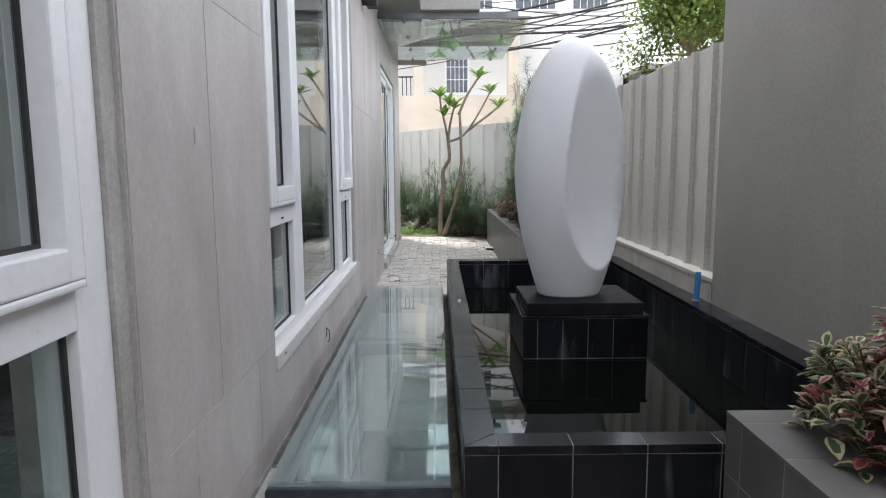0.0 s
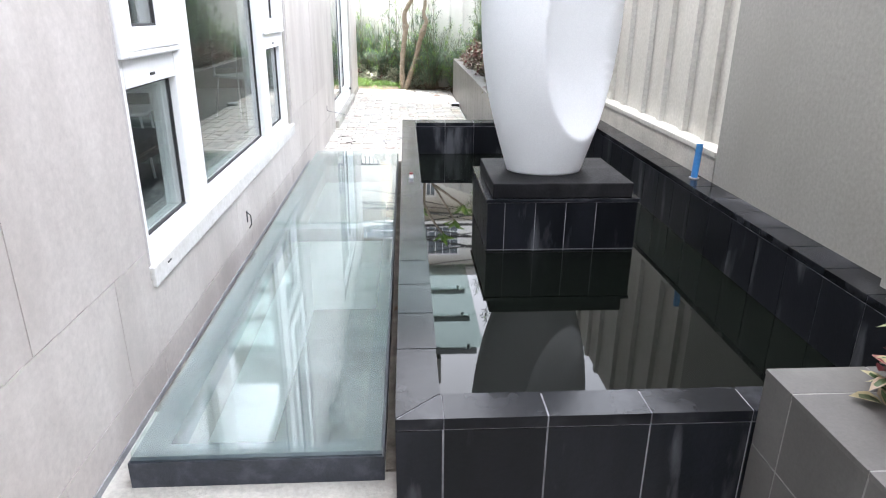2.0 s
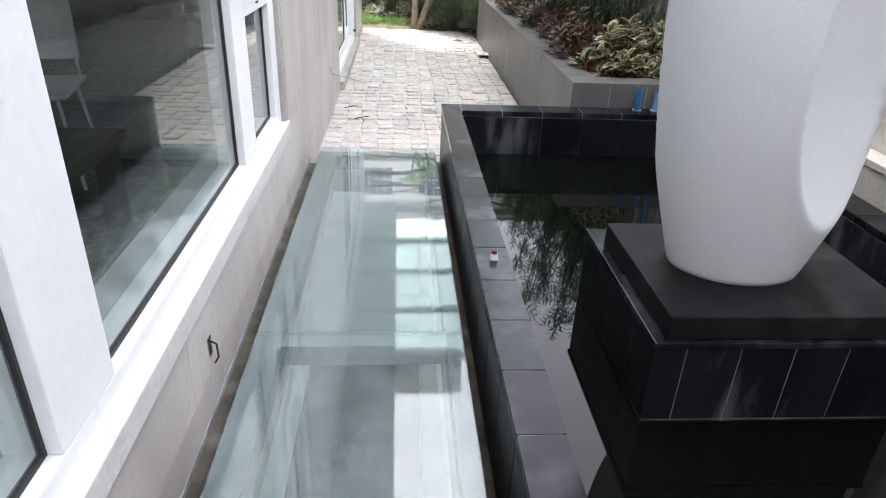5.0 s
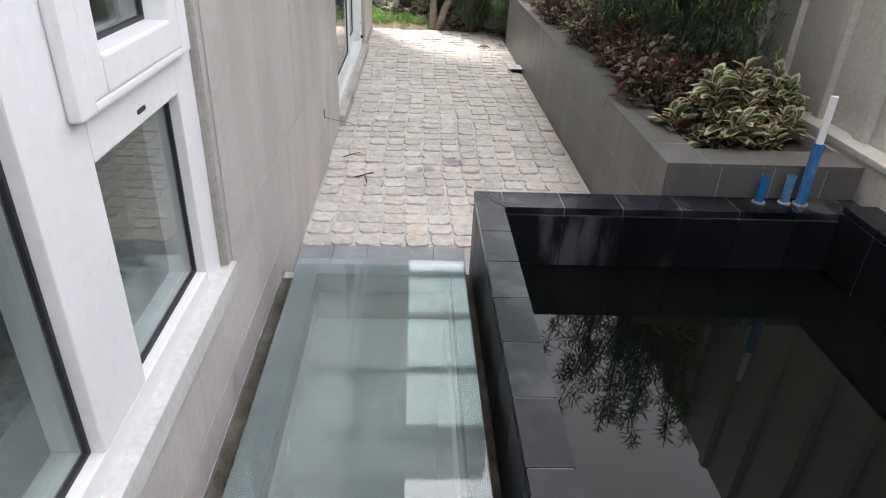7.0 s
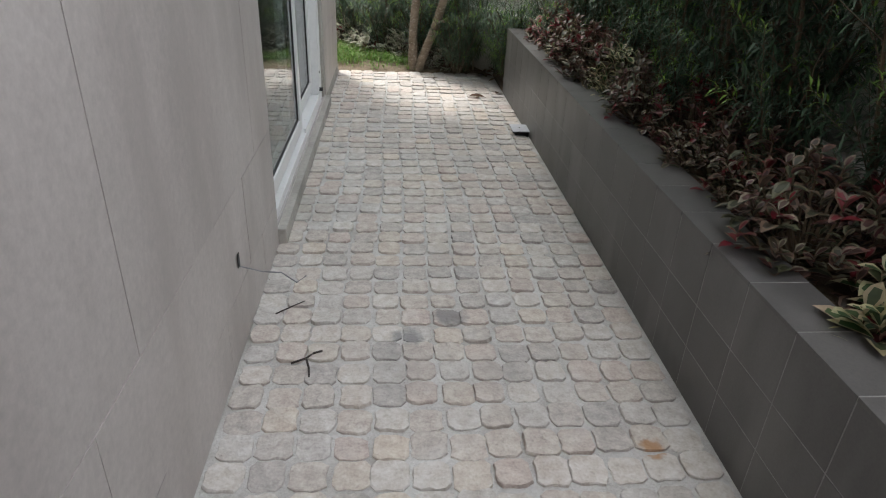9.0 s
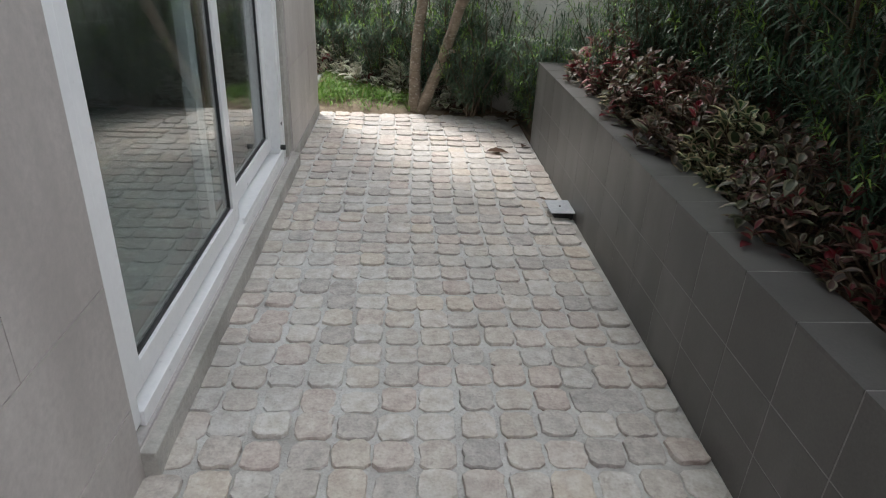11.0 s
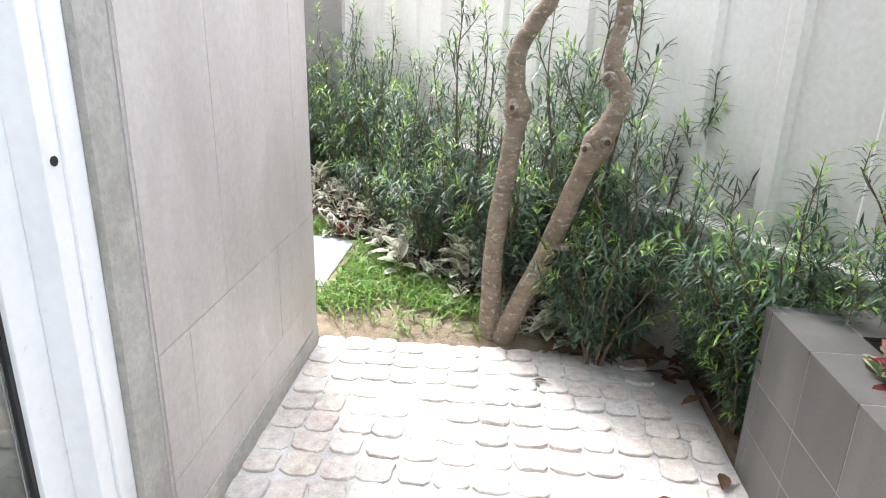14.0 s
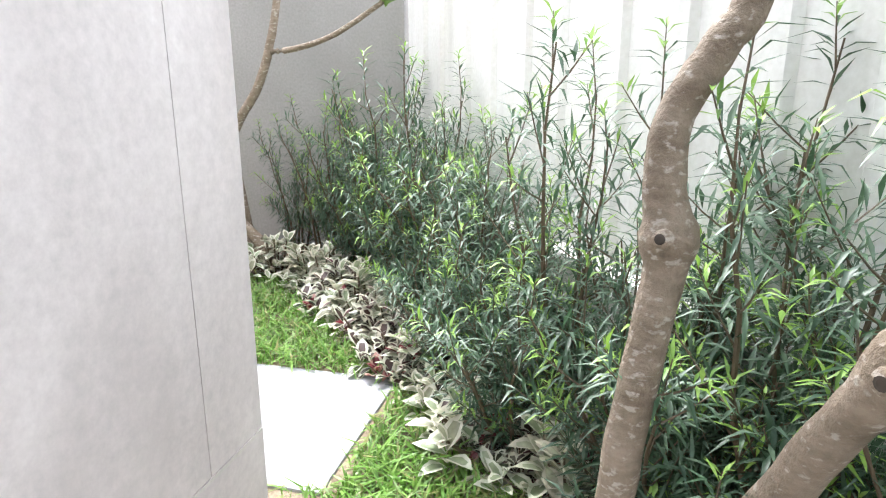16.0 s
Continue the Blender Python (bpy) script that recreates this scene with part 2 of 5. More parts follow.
STRIPTILE = surface("slate_blue_tile", (0.20, 0.21, 0.225), (0.27, 0.28, 0.295), 6, 80, 0.5, 0.06, stain=(0.36, 0.365, 0.37), stain_amount=0.4, vary=0.08, stain_scale=6)
GRIME = surface("wet_grime", (0.05, 0.042, 0.032), (0.13, 0.115, 0.09), 14, 90, 0.8, 0.8, stain=(0.27, 0.24, 0.2), stain_amount=0.6, stain_scale=9)
GALVANISED = surface("galvanised_plate", (0.42, 0.45, 0.48), (0.55, 0.58, 0.61), 6, 80, 0.45, 0.1, metal=0.3)
PITWALL = surface("pit_paint", (0.82, 0.85, 0.83), (0.86, 0.88, 0.86), 2, 40, 0.6, 0.05)
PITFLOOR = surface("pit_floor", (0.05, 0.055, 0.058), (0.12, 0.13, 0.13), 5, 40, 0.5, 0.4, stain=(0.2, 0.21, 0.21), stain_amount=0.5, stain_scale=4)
SOIL = surface("soil", (0.05, 0.035, 0.022), (0.12, 0.085, 0.055), 12, 90, 0.95, 0.8, stain=(0.2, 0.15, 0.1), stain_amount=0.6, stain_scale=8)
SANDSOIL = surface("sandy_soil", (0.13, 0.095, 0.06), (0.28, 0.225, 0.155), 9, 90, 0.95, 0.9, stain=(0.08, 0.055, 0.035), stain_amount=0.7, stain_scale=5)
PIPE = surface("blue_pvc", (0.02, 0.13, 0.36), (0.03, 0.2, 0.46), 8, 60, 0.35, 0.05, stain=(0.3, 0.4, 0.5), stain_amount=0.4, stain_scale=9)
SLABWHITE = surface("pale_slab", (0.235, 0.24, 0.25), (0.29, 0.295, 0.305), 4, 80, 0.6, 0.1, stain=(0.45, 0.45, 0.44), stain_amount=0.3)
CREAM = surface("cream_wall", (0.62, 0.54, 0.42), (0.7, 0.62, 0.5), 1, 30, 0.8, 0.1, stain=(0.45, 0.4, 0.32), stain_amount=0.4)
WHITEWALL = surface("white_house_wall", (0.68, 0.67, 0.63), (0.76, 0.75, 0.72), 1, 30, 0.8, 0.1)
# near-black wall colour carries the dimness of the unlit room
DIMROOM = surface("room_wall_dimmed", (0.05, 0.053, 0.05), (0.075, 0.078, 0.075), 2, 40, 0.8, 0.02)
ROOMFLOOR = surface("room_floor", (0.36, 0.39, 0.37), (0.44, 0.47, 0.45), 2, 40, 0.25, 0.02)
DARKWOOD = surface("dark_wood", (0.02, 0.014, 0.01), (0.05, 0.036, 0.026), 5, 60, 0.4, 0.1, (1, 6, 6))
RUG = surface("grey_rug", (0.09, 0.085, 0.08), (0.26, 0.25, 0.24), 30, 150, 0.95, 0.8)
SOFFIT = surface("grey_soffit", (0.30, 0.29, 0.275), (0.36, 0.35, 0.33), 2, 40, 0.7, 0.05)
WIRE = surface("wire_sheath", (0.012, 0.012, 0.013), (0.03, 0.03, 0.03), 10, 50, 0.6, 0.05)
DARKPANE = surface("far_pane", (0.06, 0.075, 0.09), (0.12, 0.14, 0.16), 2, 20, 0.08, 0.0)

m, t, p = nodes("dark_water", 0.02, 0.0, 0.38)
p.inputs["Base Color"].default_value = (0.003, 0.004, 0.003, 1)
p.inputs["IOR"].default_value = 1.33
nz, bp = t.nodes.new("ShaderNodeTexNoise"), t.nodes.new("ShaderNodeBump")
nz.inputs["Scale"].default_value = 5.0
bp.inputs["Strength"].default_value, bp.inputs["Distance"].default_value = 0.02, 0.01
t.links.new(nz.outputs["Fac"], bp.inputs["Height"])
t.links.new(bp.outputs[0], p.inputs["Normal"])
WATER = m


# ---------------------------------------------------------------- mesh helpers
def box(bm, x0, y0, z0, x1, y1, z1, bevel=0.0):
    vs = [bm.verts.new((x, y, z)) for x in (x0, x1) for y in (y0, y1) for z in (z0, z1)]
    fs = [bm.faces.new([vs[i] for i in q]) for q in ((0, 1, 3, 2), (4, 6, 7, 5), (0, 4, 5, 1), (2, 3, 7, 6), (0, 2, 6, 4), (1, 5, 7, 3))]
    if bevel:
        es = list({e for f in fs for e in f.edges})
        bmesh.ops.bevel(bm, geom=es, offset=bevel, segments=2, profile=0.6, affect="EDGES")
    return bm


def boxed(*a, bevel=0.0):
    return box(bmesh.new(), *a, bevel=bevel)


def data(name, bm, material, smooth=False):
    bmesh.ops.recalc_face_normals(bm, faces=bm.faces)
    me = bpy.data.meshes.new(name)
    bm.to_mesh(me)
    bm.free()
    for mt in material if isinstance(material, (list, tuple)) else [material]:
        me.materials.append(mt)
    if smooth:
        for f in me.polygons:
            f.use_smooth = True
    return me


def part(name, bm, material, parent, label="", smooth=False):
    ob = new(name, data(name, bm, material, smooth))
    ob.parent = parent
    if label:
        tagged(ob, label)
    return ob


def structure(name, bm, material, label, category):
    return tagged(new(name, data(name, bm, material)), label, category, kind="structure")


def thing(name, label, category, group="", at=(0, 0, 0), kind=""):
    ob = new(name)
    ob.location = at
    ob.empty_display_size = 0.1
    return tagged(ob, label, category, group, kind)


def tube(bm, pts, radii, sides=8):
    """A tapering tube along points, closed at its ends."""
    pts = [Vector(p) for p in pts]
    rings = []
    side = Vector((1, 0.13, 0.07))
    for i, p in enumerate(pts):
        d = (pts[min(i + 1, len(pts) - 1)] - pts[max(i - 1, 0)]).normalized()
        u = (side - d * side.dot(d)).normalized()
        if u.length < 0.5:
            u = d.orthogonal().normalized()
        v = d.cross(u)
        r = radii[i] if isinstance(radii, (list, tuple)) else radii
        rings.append([bm.verts.new(p + (u * math.cos(a) + v * math.sin(a)) * r) for a in (2 * math.pi * k / sides for k in range(sides))])
    for a, b in zip(rings, rings[1:]):
        for k in range(sides):
            bm.faces.new((a[k], a[(k + 1) % sides], b[(k + 1) % sides], b[k]))
    bm.faces.new(rings[0][::-1])
    bm.faces.new(rings[-1])
    return bm


def minus(rect, holes):
    """The rectangle (a0, b0, a1, b1) less the holes, as smaller rectangles."""
    out = [rect]
    for h0, g0, h1, g1 in holes:
        nxt = []
        for a0, b0, a1, b1 in out:
            if h1 <= a0 or h0 >= a1 or g1 <= b0 or g0 >= b1:
                nxt.append((a0, b0, a1, b1))
                continue
            if b0 < g0:
                nxt.append((a0, b0, a1, g0))
            if b1 > g1:
                nxt.append((a0, g1, a1, b1))
            lo, hi = max(b0, g0), min(b1, g1)
            if a0 < h0:
                nxt.append((a0, lo, h0, hi))
            if a1 > h1:
                nxt.append((h1, lo, a1, hi))
        out = nxt
    return out


# ---------------------------------------------------------------- ground
bm = bmesh.new()
for x0, y0, x1, y1 in minus((-60, -40, 60, 80), [(-0.6, 2.62, -0.02, 6.2)]):
    vs = [bm.verts.new(v) for v in ((x0, y0, -0.05), (x1, y0, -0.05), (x1, y1, -0.05), (x0, y1, -0.05))]
    bm.faces.new(vs)
ground = structure("ground", bm, SOIL, "bare brown soil under the garden beds", "ground")
structure("pavement", boxed(-0.70, -3.0, -0.05, 0.84, 2.38, 0.0), CEMENT, "grey cement paving before the pond", "pavement")

bm = bmesh.new()
profile = ((12.021, -0.045), (12.021, -0.002), (12.10, 0.016), (12.26, 0.036), (15.3, 0.036), (15.3, -0.045))
ends = [[bm.verts.new((x, y, z)) for y, z in profile] for x in (-5.95, 0.85)]
for i in range(6):
    k = (i + 1) % 6
    bm.faces.new((ends[0][i], ends[0][k], ends[1][k], ends[1][i]))
for e in ends:
    bm.faces.new(e)
structure("lawn_bed_corner", boxed(0.8505, 11.342, -0.045, 1.22, 11.99, 0.0355), SOIL, "dark soil in the corner behind the planter", "ground")
structure("lawn_bed_side", boxed(0.802, 11.342, -0.045, 0.85, 12.0205, 0.0355), SOIL, "dark soil beside the cobbles", "ground")
structure("lawn_bed", bm, SANDSOIL, "sandy brown soil under the lawn and hedge", "ground")

# ---------------------------------------------------------------- house wall with its openings
HOLES = [(0.45, 0.42, 1.90, 2.62), (3.04, 0.46, 5.69, 2.62), (8.38, 0.08, 10.80, 2.50)]
bm = bmesh.new()
BODY = [(0.458, 0.428, 1.892, 2.612), (3.07, 0.49, 5.66, 2.612), (8.388, 0.088, 10.79, 2.492)]
for y0, z0, y1, z1 in minus((-3.0, -0.05, 11.975, 3.05), BODY):
    box(bm, -0.95, y0, z0, -0.7045, y1, z1)
wall_west = structure("wall_west", bm, GROUT, "house wall clad in pale beige-grey stone slabs", "wall")
bm = boxed(-6.0, 11.75, -0.05, -0.951, 11.99, 3.05)
structure("wall_back", bm, STONE, "back wall of the house in pale stone", "wall")
structure("wall_south", boxed(-6.0, -3.2, -0.05, 1.9, -3.0, 3.05), SHADEDPAINT, "plain painted wall closing the passage", "wall")
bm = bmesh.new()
# unseen opening, added to let some sky light into the room
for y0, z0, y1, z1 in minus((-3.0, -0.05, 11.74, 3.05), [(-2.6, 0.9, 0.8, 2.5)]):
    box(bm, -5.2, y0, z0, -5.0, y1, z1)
structure("wall_room_back", bm, DIMROOM, "room back wall coloured near-black for the dimness, with an added opening", "wall")
structure("ceiling", boxed(-6.0, -3.2, 3.06, -0.21, 12.3, 3.3), SOFFIT, "grey soffit of the floor above", "ceiling")
structure("floor_room", boxed(-4.99, -2.99, -0.04, -0.96, 11.73, 0.06), ROOMFLOOR, "pale grey-green polished room floor", "floor")
# out of view; made tall enough to keep the sun off the east fence
structure("wall_upper", boxed(-6.0, -3.2, 3.31, -0.3, 12.2, 7.6), STONE, "unseen upper storey wall in pale stone, height set to shade the fence", "wall")


def window(name, y0, y1, z0, z1, columns, split=1.08, lap=0.055, label="white upvc window with awning sashes, closed"):
    w = thing(name, label, "window", kind="structure")
    X = -0.725
    bm = bmesh.new()
    f = 0.05
    left, right = columns[0][0], columns[-1][1]
    box(bm, -0.82, y0, z0, X, left, z1, 0.004)
    box(bm, -0.82, right, z0, X, y1, z1, 0.004)
    box(bm, -0.82, left, z1 - f, X, right, z1, 0.004)
    box(bm, -0.82, left, z0, X, right, z0 + f + 0.02, 0.004)
    part("window_frame", bm, UPVC, w)
    part("window_sill", boxed(-0.735, y0 - 0.01, z0 - 0.045, -0.688, y1 + 0.03, z0 + 0.02, bevel=0.004), PLASTER, w, "painted plaster sill")
    part("sill_slot", boxed(-0.6885, y0 + 0.1, z0 - 0.008, -0.6865, y0 + 0.13, z0 - 0.002), RUBBER, w)
    for i, (a, b, kind) in enumerate(columns):
        if i:
            part("mullion", boxed(-0.82, columns[i - 1][1], z0 + f + 0.021, X + 0.001, a, z1 - f - 0.001, bevel=0.004), UPVC, w)
        zb = z0 + f + 0.022
        if kind == "awning":
            part("transom", boxed(-0.82, a + 0.001, split - 0.045, X + 0.001, b - 0.001, split + 0.069, bevel=0.004), UPVC, w)
            part("drain_slot", boxed(X, (a + b) / 2 - 0.018, split - 0.022, X + 0.004, (a + b) / 2 + 0.018, split - 0.014), RUBBER, w)
            panes = [(a, b, zb, split - 0.046, False), (a, b, split + 0.07, z1 - f - 0.002, True)]
        else:
            panes = [(a, b, zb, z1 - f - 0.002, False)]
        for p0, p1, q0, q1, sash in panes:
            if sash:
                bm = bmesh.new()
                s, d, o = 0.052, -0.70, lap
                box(bm, -0.7235, p0 - o, q0 - 0.03, d, p0, q1, 0.006)
                box(bm, -0.7235, p1, q0 - 0.03, d, p1 + o, q1, 0.006)
                box(bm, -0.765, p0, q0 - 0.012, d - 0.0005, p0 + s, q1, 0.006)
                box(bm, -0.765, p1 - s, q0 - 0.012, d - 0.0005, p1, q1, 0.006)
                box(bm, -0.7225, p0, q0 - 0.03, d - 0.0002, p1, q0 - 0.0121, 0.006)
                box(bm, -0.765, p0 + s, q0 - 0.012, d + 0.001, p1 - s, q0 + s, 0.006)
                box(bm, -0.765, p0 + s, q1 - s, d, p1 - s, q1, 0.006)
                part("sash", bm, UPVC, w)
                p0, p1, q0, q1 = p0 + s, p1 - s, q0 + s, q1 - s
            bm = bmesh.new()
            g = 0.008
            for r in ((p0, q0, p0 + g, q1), (p1 - g, q0, p1, q1), (p0 + g, q0, p1 - g, q0 + g), (p0 + g, q1 - g, p1 - g, q1)):
                box(bm, -0.762, r[0], r[1], -0.7495, r[2], r[3])
            part("gasket", bm, RUBBER, w)
            pane = part("pane", boxed(-0.762, p0 + 0.004, q0 + 0.004, -0.754, p1 - 0.004, q1 - 0.004), GLASS, w)
            pane.visible_shadow = False
    return w


window("window_1", 0.45, 1.83, 0.42, 2.62, [(0.50, 1.06, "fixed"), (1.14, 1.705, "awning")], 1.0, 0.012)
window("window_2", 3.06, 5.655, 0.48, 2.62, [(3.14, 3.565, "awning"), (3.77, 4.925, "fixed"), (5.115, 5.54, "awning")], 1.06)
structure("trim_window", boxed(-0.95, 1.831, 0.42, -0.714, 1.899, 2.62), CEMENT, "grey plaster reveal beside the window", "reveal")
structure("trim_window_2", boxed(-0.95, 5.656, 0.502, -0.712, 5.689, 2.62), CEMENT, "grey plaster strip beside the white window", "reveal")

# sliding door
door = thing("door_1", "white framed sliding glass door, closed", "door", kind="structure")
bm = bmesh.new()
box(bm, -0.86, 8.40, 0.10, -0.725, 8.47, 2.50, 0.004)
box(bm, -0.86, 10.58, 0.10, -0.725, 10.69, 2.50, 0.004)
box(bm, -0.7249, 10.625, 0.10, -0.717, 10.64, 2.50, 0.002)
box(bm, -0.86, 8.47, 2.43, -0.725, 10.58, 2.50, 0.004)
box(bm, -0.86, 8.47, 0.08, -0.715, 10.58, 0.135, 0.004)
box(bm, -0.728, 9.64, 0.1351, -0.716, 10.58, 0.162, 0.003)
part("door_frame", bm, UPVC, door)
for x, a, b in ((-0.755, 8.47, 9.63), (-0.80, 9.40, 10.58)):
    bm = bmesh.new()
    s = 0.075
    box(bm, x - 0.02, a, 0.165, x + 0.02, a + s, 2.42, 0.004)
    box(bm, x - 0.02, b - s, 0.165, x + 0.02, b, 2.42, 0.004)
    box(bm, x - 0.02, a + s, 0.165, x + 0.02, b - s, 0.165 + s, 0.004)
    box(bm, x - 0.02, a + s, 2.42 - s, x + 0.02, b - s, 2.42, 0.004)
    leaf = part("door_leaf", bm, UPVC, door)
    bm = bmesh.new()
    for r in ((a + s, 0.165 + s, a + s + 0.01, 2.345), (b - s - 0.01, 0.165 + s, b - s, 2.345), (a + s + 0.01, 0.165 + s, b - s - 0.01, 0.175 + s)):
        box(bm, x - 0.006, r[0], r[1], x + 0.009, r[2], r[3])
    part("gasket", bm, RUBBER, leaf)
    pane = part("pane", boxed(x - 0.004, a + s, 0.165 + s, x + 0.004, b - s, 2.42 - s), GLASS, leaf)
    pane.visible_shadow = False
for y, z in ((10.605, 0.30), (10.605, 1.03), (10.605, 1.75)):
    part("screw_cap", tube(bmesh.new(), [(-0.7255, y, z), (-0.722, y, z)], 0.009), RUBBER, door)
part("drain_plug", tube(bmesh.new(), [(-0.72, 10.53, 0.19), (-0.695, 10.53, 0.19)], 0.014), RUBBER, door)
structure("door_step", boxed(-0.80, 8.38, -0.05, -0.662, 10.797, 0.079, bevel=0.006), CEMENT, "rough cement threshold under the sliding door", "threshold")
structure("trim_door", boxed(-0.95, 10.691, 0.0801, -0.708, 10.795, 2.498), CEMENT, "grey plaster reveal beside the sliding door", "reveal")

# ---------------------------------------------------------------- boundary fence
FACE = 1.60
bm = boxed(FACE, -3.0, -0.05, FACE + 0.25, 4.25, 3.0)
structure("wall_east", bm, GREYWALL, "smooth grey rendered boundary wall", "wall")
bm = boxed(FACE - 0.05, -2.99, -0.05, FACE - 0.001, 2.97, 3.0)
structure("pier", bm, GREYWALL, "pale painted pier on the boundary wall", "pier")


def fence(name, p, q, top, paint, label):
    """Painted fence of ribbed sheets on a plinth, between two points of the plan."""
    p, q = Vector((*p, 0)), Vector((*q, 0))
    d = (q - p).normalized()
    n = Vector((-d.y, d.x, 0))
    length = (q - p).length
    m = Matrix((( d.x, n.x, 0, p.x), (d.y, n.y, 0, p.y), (0, 0, 1, 0), (0, 0, 0, 1)))
    f = thing(name, label, "fence", kind="structure")
    f.matrix_world = m
    bm = boxed(0, 0.0, -0.05, length, 0.25, 0.56)
    part("plinth_wall", bm, CEMENT, f)
    part("ledge", boxed(0, -0.005, 0.561, length, 0.25, 0.59, bevel=0.004), paint, f)
    x, k = 0.0, 0
    while x < length - 0.01:
        pan = min((0.36, 0.30, 0.40, 0.33)[k % 4], length - x)
        part("sheet", boxed(x, 0.096, 0.5905, x + pan - 0.002, 0.112, top), paint, f)
        if x + pan < length - 0.08:
            c = x + pan
            bm = bmesh.new()
            outline = ((c - 0.045, 0.0955), (c - 0.026, 0.07), (c + 0.026, 0.07), (c + 0.045, 0.0955))
            rows = [[bm.verts.new((u, v, z)) for u, v in outline] for z in (0.5905, top + 0.004)]
            for i in range(4):
                bm.faces.new((rows[0][i], rows[0][(i + 1) % 4], rows[1][(i + 1) % 4], rows[1][i]))
            bm.faces.new(rows[0])
            bm.faces.new(rows[1][::-1])
            part("rib", bm, paint, f)
        x += pan
        k += 1
    part("rail", boxed(0, 0.1125, top - 0.12, length, 0.15, top - 0.06), paint, f)
    return f


# the tone difference between the two fences is light put into the colour
fence("fence_east", (1.60, 10.80), (1.60, 4.26), 2.0, SHADEDPAINT, "painted ribbed sheet fence on a cement plinth, toned darker for shade")
fence("fence_north", (-1.45, 15.30), (1.60, 10.80), 2.0, LITPAINT, "painted ribbed sheet fence behind the garden hedge, toned lighter for daylight")
structure("wall_north", boxed(-7.0, 15.35, -0.05, -1.40, 15.6, 2.6), GREYWALL, "plain grey-green garden wall", "wall")
structure("wall_garden", boxed(-6.2, 12.0, -0.05, -6.0, 15.34, 2.6), GREYWALL, "plain grey wall closing the garden", "wall")

# ---------------------------------------------------------------- pond
def prism(pts, z0, z1):
    """An upright block over an outline of the plan."""
    bm = bmesh.new()
    lo, hi = ([bm.verts.new((x, y, z)) for x, y in pts] for z in (z0, z1))
    for i in range(len(pts)):
        k = (i + 1) % len(pts)
        bm.faces.new((lo[i], lo[k], hi[k], hi[i]))
    bm.faces.new(lo[::-1])
    bm.faces.new(hi)
    return bm


pond = thing("pond", "black tiled raised pond with dark still water", "pond", kind="structure")
FAR, INNER, RIM, SIDE = 6.425, 6.285, 0.405, 0.44       # far rim's outer and inner edge, rim heights
bm = bmesh.new()
box(bm, 0.049, 2.388, -0.05, 0.1455, FAR - 0.004, RIM - 0.0025)
box(bm, 0.1455, 2.388, -0.05, 1.599, 2.475, RIM - 0.0025)
box(bm, 0.1455, INNER + 0.0055, -0.05, 1.599, FAR - 0.004, RIM - 0.0025)
box(bm, 1.4685, 2.475, -0.05, 1.599, INNER + 0.0055, SIDE - 0.0025)
part("core", bm, LIGHTGROUT, pond)
part("bed", boxed(0.14, 2.475, -0.05, 1.475, INNER, 0.0), PITFLOOR, pond)
part("water", boxed(0.1456, 2.4751, 0.02, 1.4684, INNER + 0.0054, 0.16), WATER, pond, "still dark green water")
G = 0.0045
def tile(parent, mat, x0, y0, z0, x1, y1, z1):
    part("tile", boxed(x0, y0, z0, x1, y1, z1), mat, parent)
def rim_tile(pts, top):
    part("tile", prism(pts, top - 0.028, top), RIMTILE, pond)
x, first = 0.046, True                       # front: two courses under mitred rim tiles
for w in (0.107, 0.232, 0.232, 0.232, 0.232, 0.232, 0.232, 0.10):
    x1 = min(x + w - G, 1.598)
    for z0, z1 in ((-0.045, 0.130), (0.1345, 0.372)):
        tile(pond, BLACKTILE, x, 2.385, z0, x1, 2.397, z1)
    if first:
        rim_tile(((x, 2.383), (x + 0.105, 2.383), (x + 0.105, 2.48)), RIM)
    else:
        rim_tile(((x, 2.383), (x1, 2.383), (x1, 2.48), (x, 2.48)), RIM)
    x, first = x + w, False
y = 2.483                                    # rims along the walk and the fence, and both long faces
rim_tile(((0.046, 2.389), (0.148, 2.484), (0.148, 2.69), (0.046, 2.69)), RIM)
while y < INNER - 0.02:
    y1 = min(y + 0.2075, INNER)
    if y > 2.6 and y1 < INNER:
        rim_tile(((0.046, y), (0.150, y), (0.150, y1), (0.046, y1)), RIM)
    elif y > 2.6:
        rim_tile(((0.046, y), (0.150, y), (0.150, y1 - 0.004), (0.046, FAR - 0.006)), RIM)
    rim_tile(((1.465, y), (1.598, y), (1.598, y1), (1.465, y1)), SIDE)
    tile(pond, BLACKTILE, 0.046, y, -0.045, 0.057, y1, RIM - 0.032)
    tile(pond, BLACKTILE, 0.1401, y, 0.1, 0.148, y1, RIM - 0.032)
    tile(pond, BLACKTILE, 1.466, y, 0.1, 1.4749, y1, SIDE - 0.032)
    y = y1 + G
rim_tile(((0.050, FAR), (0.152, INNER), (0.152, FAR)), RIM)
x = 0.1565
while x < 1.59:
    x1 = min(x + 0.2235, 1.598)
    rim_tile(((x, INNER), (x1, INNER), (x1, FAR), (x, FAR)), RIM)
    tile(pond, BLACKTILE, x if x > 0.2 else 0.149, INNER - 0.008, 0.1, min(x1, 1.465), INNER - 0.0001, RIM - 0.032) if x < 1.46 else None
    x = x1 + G

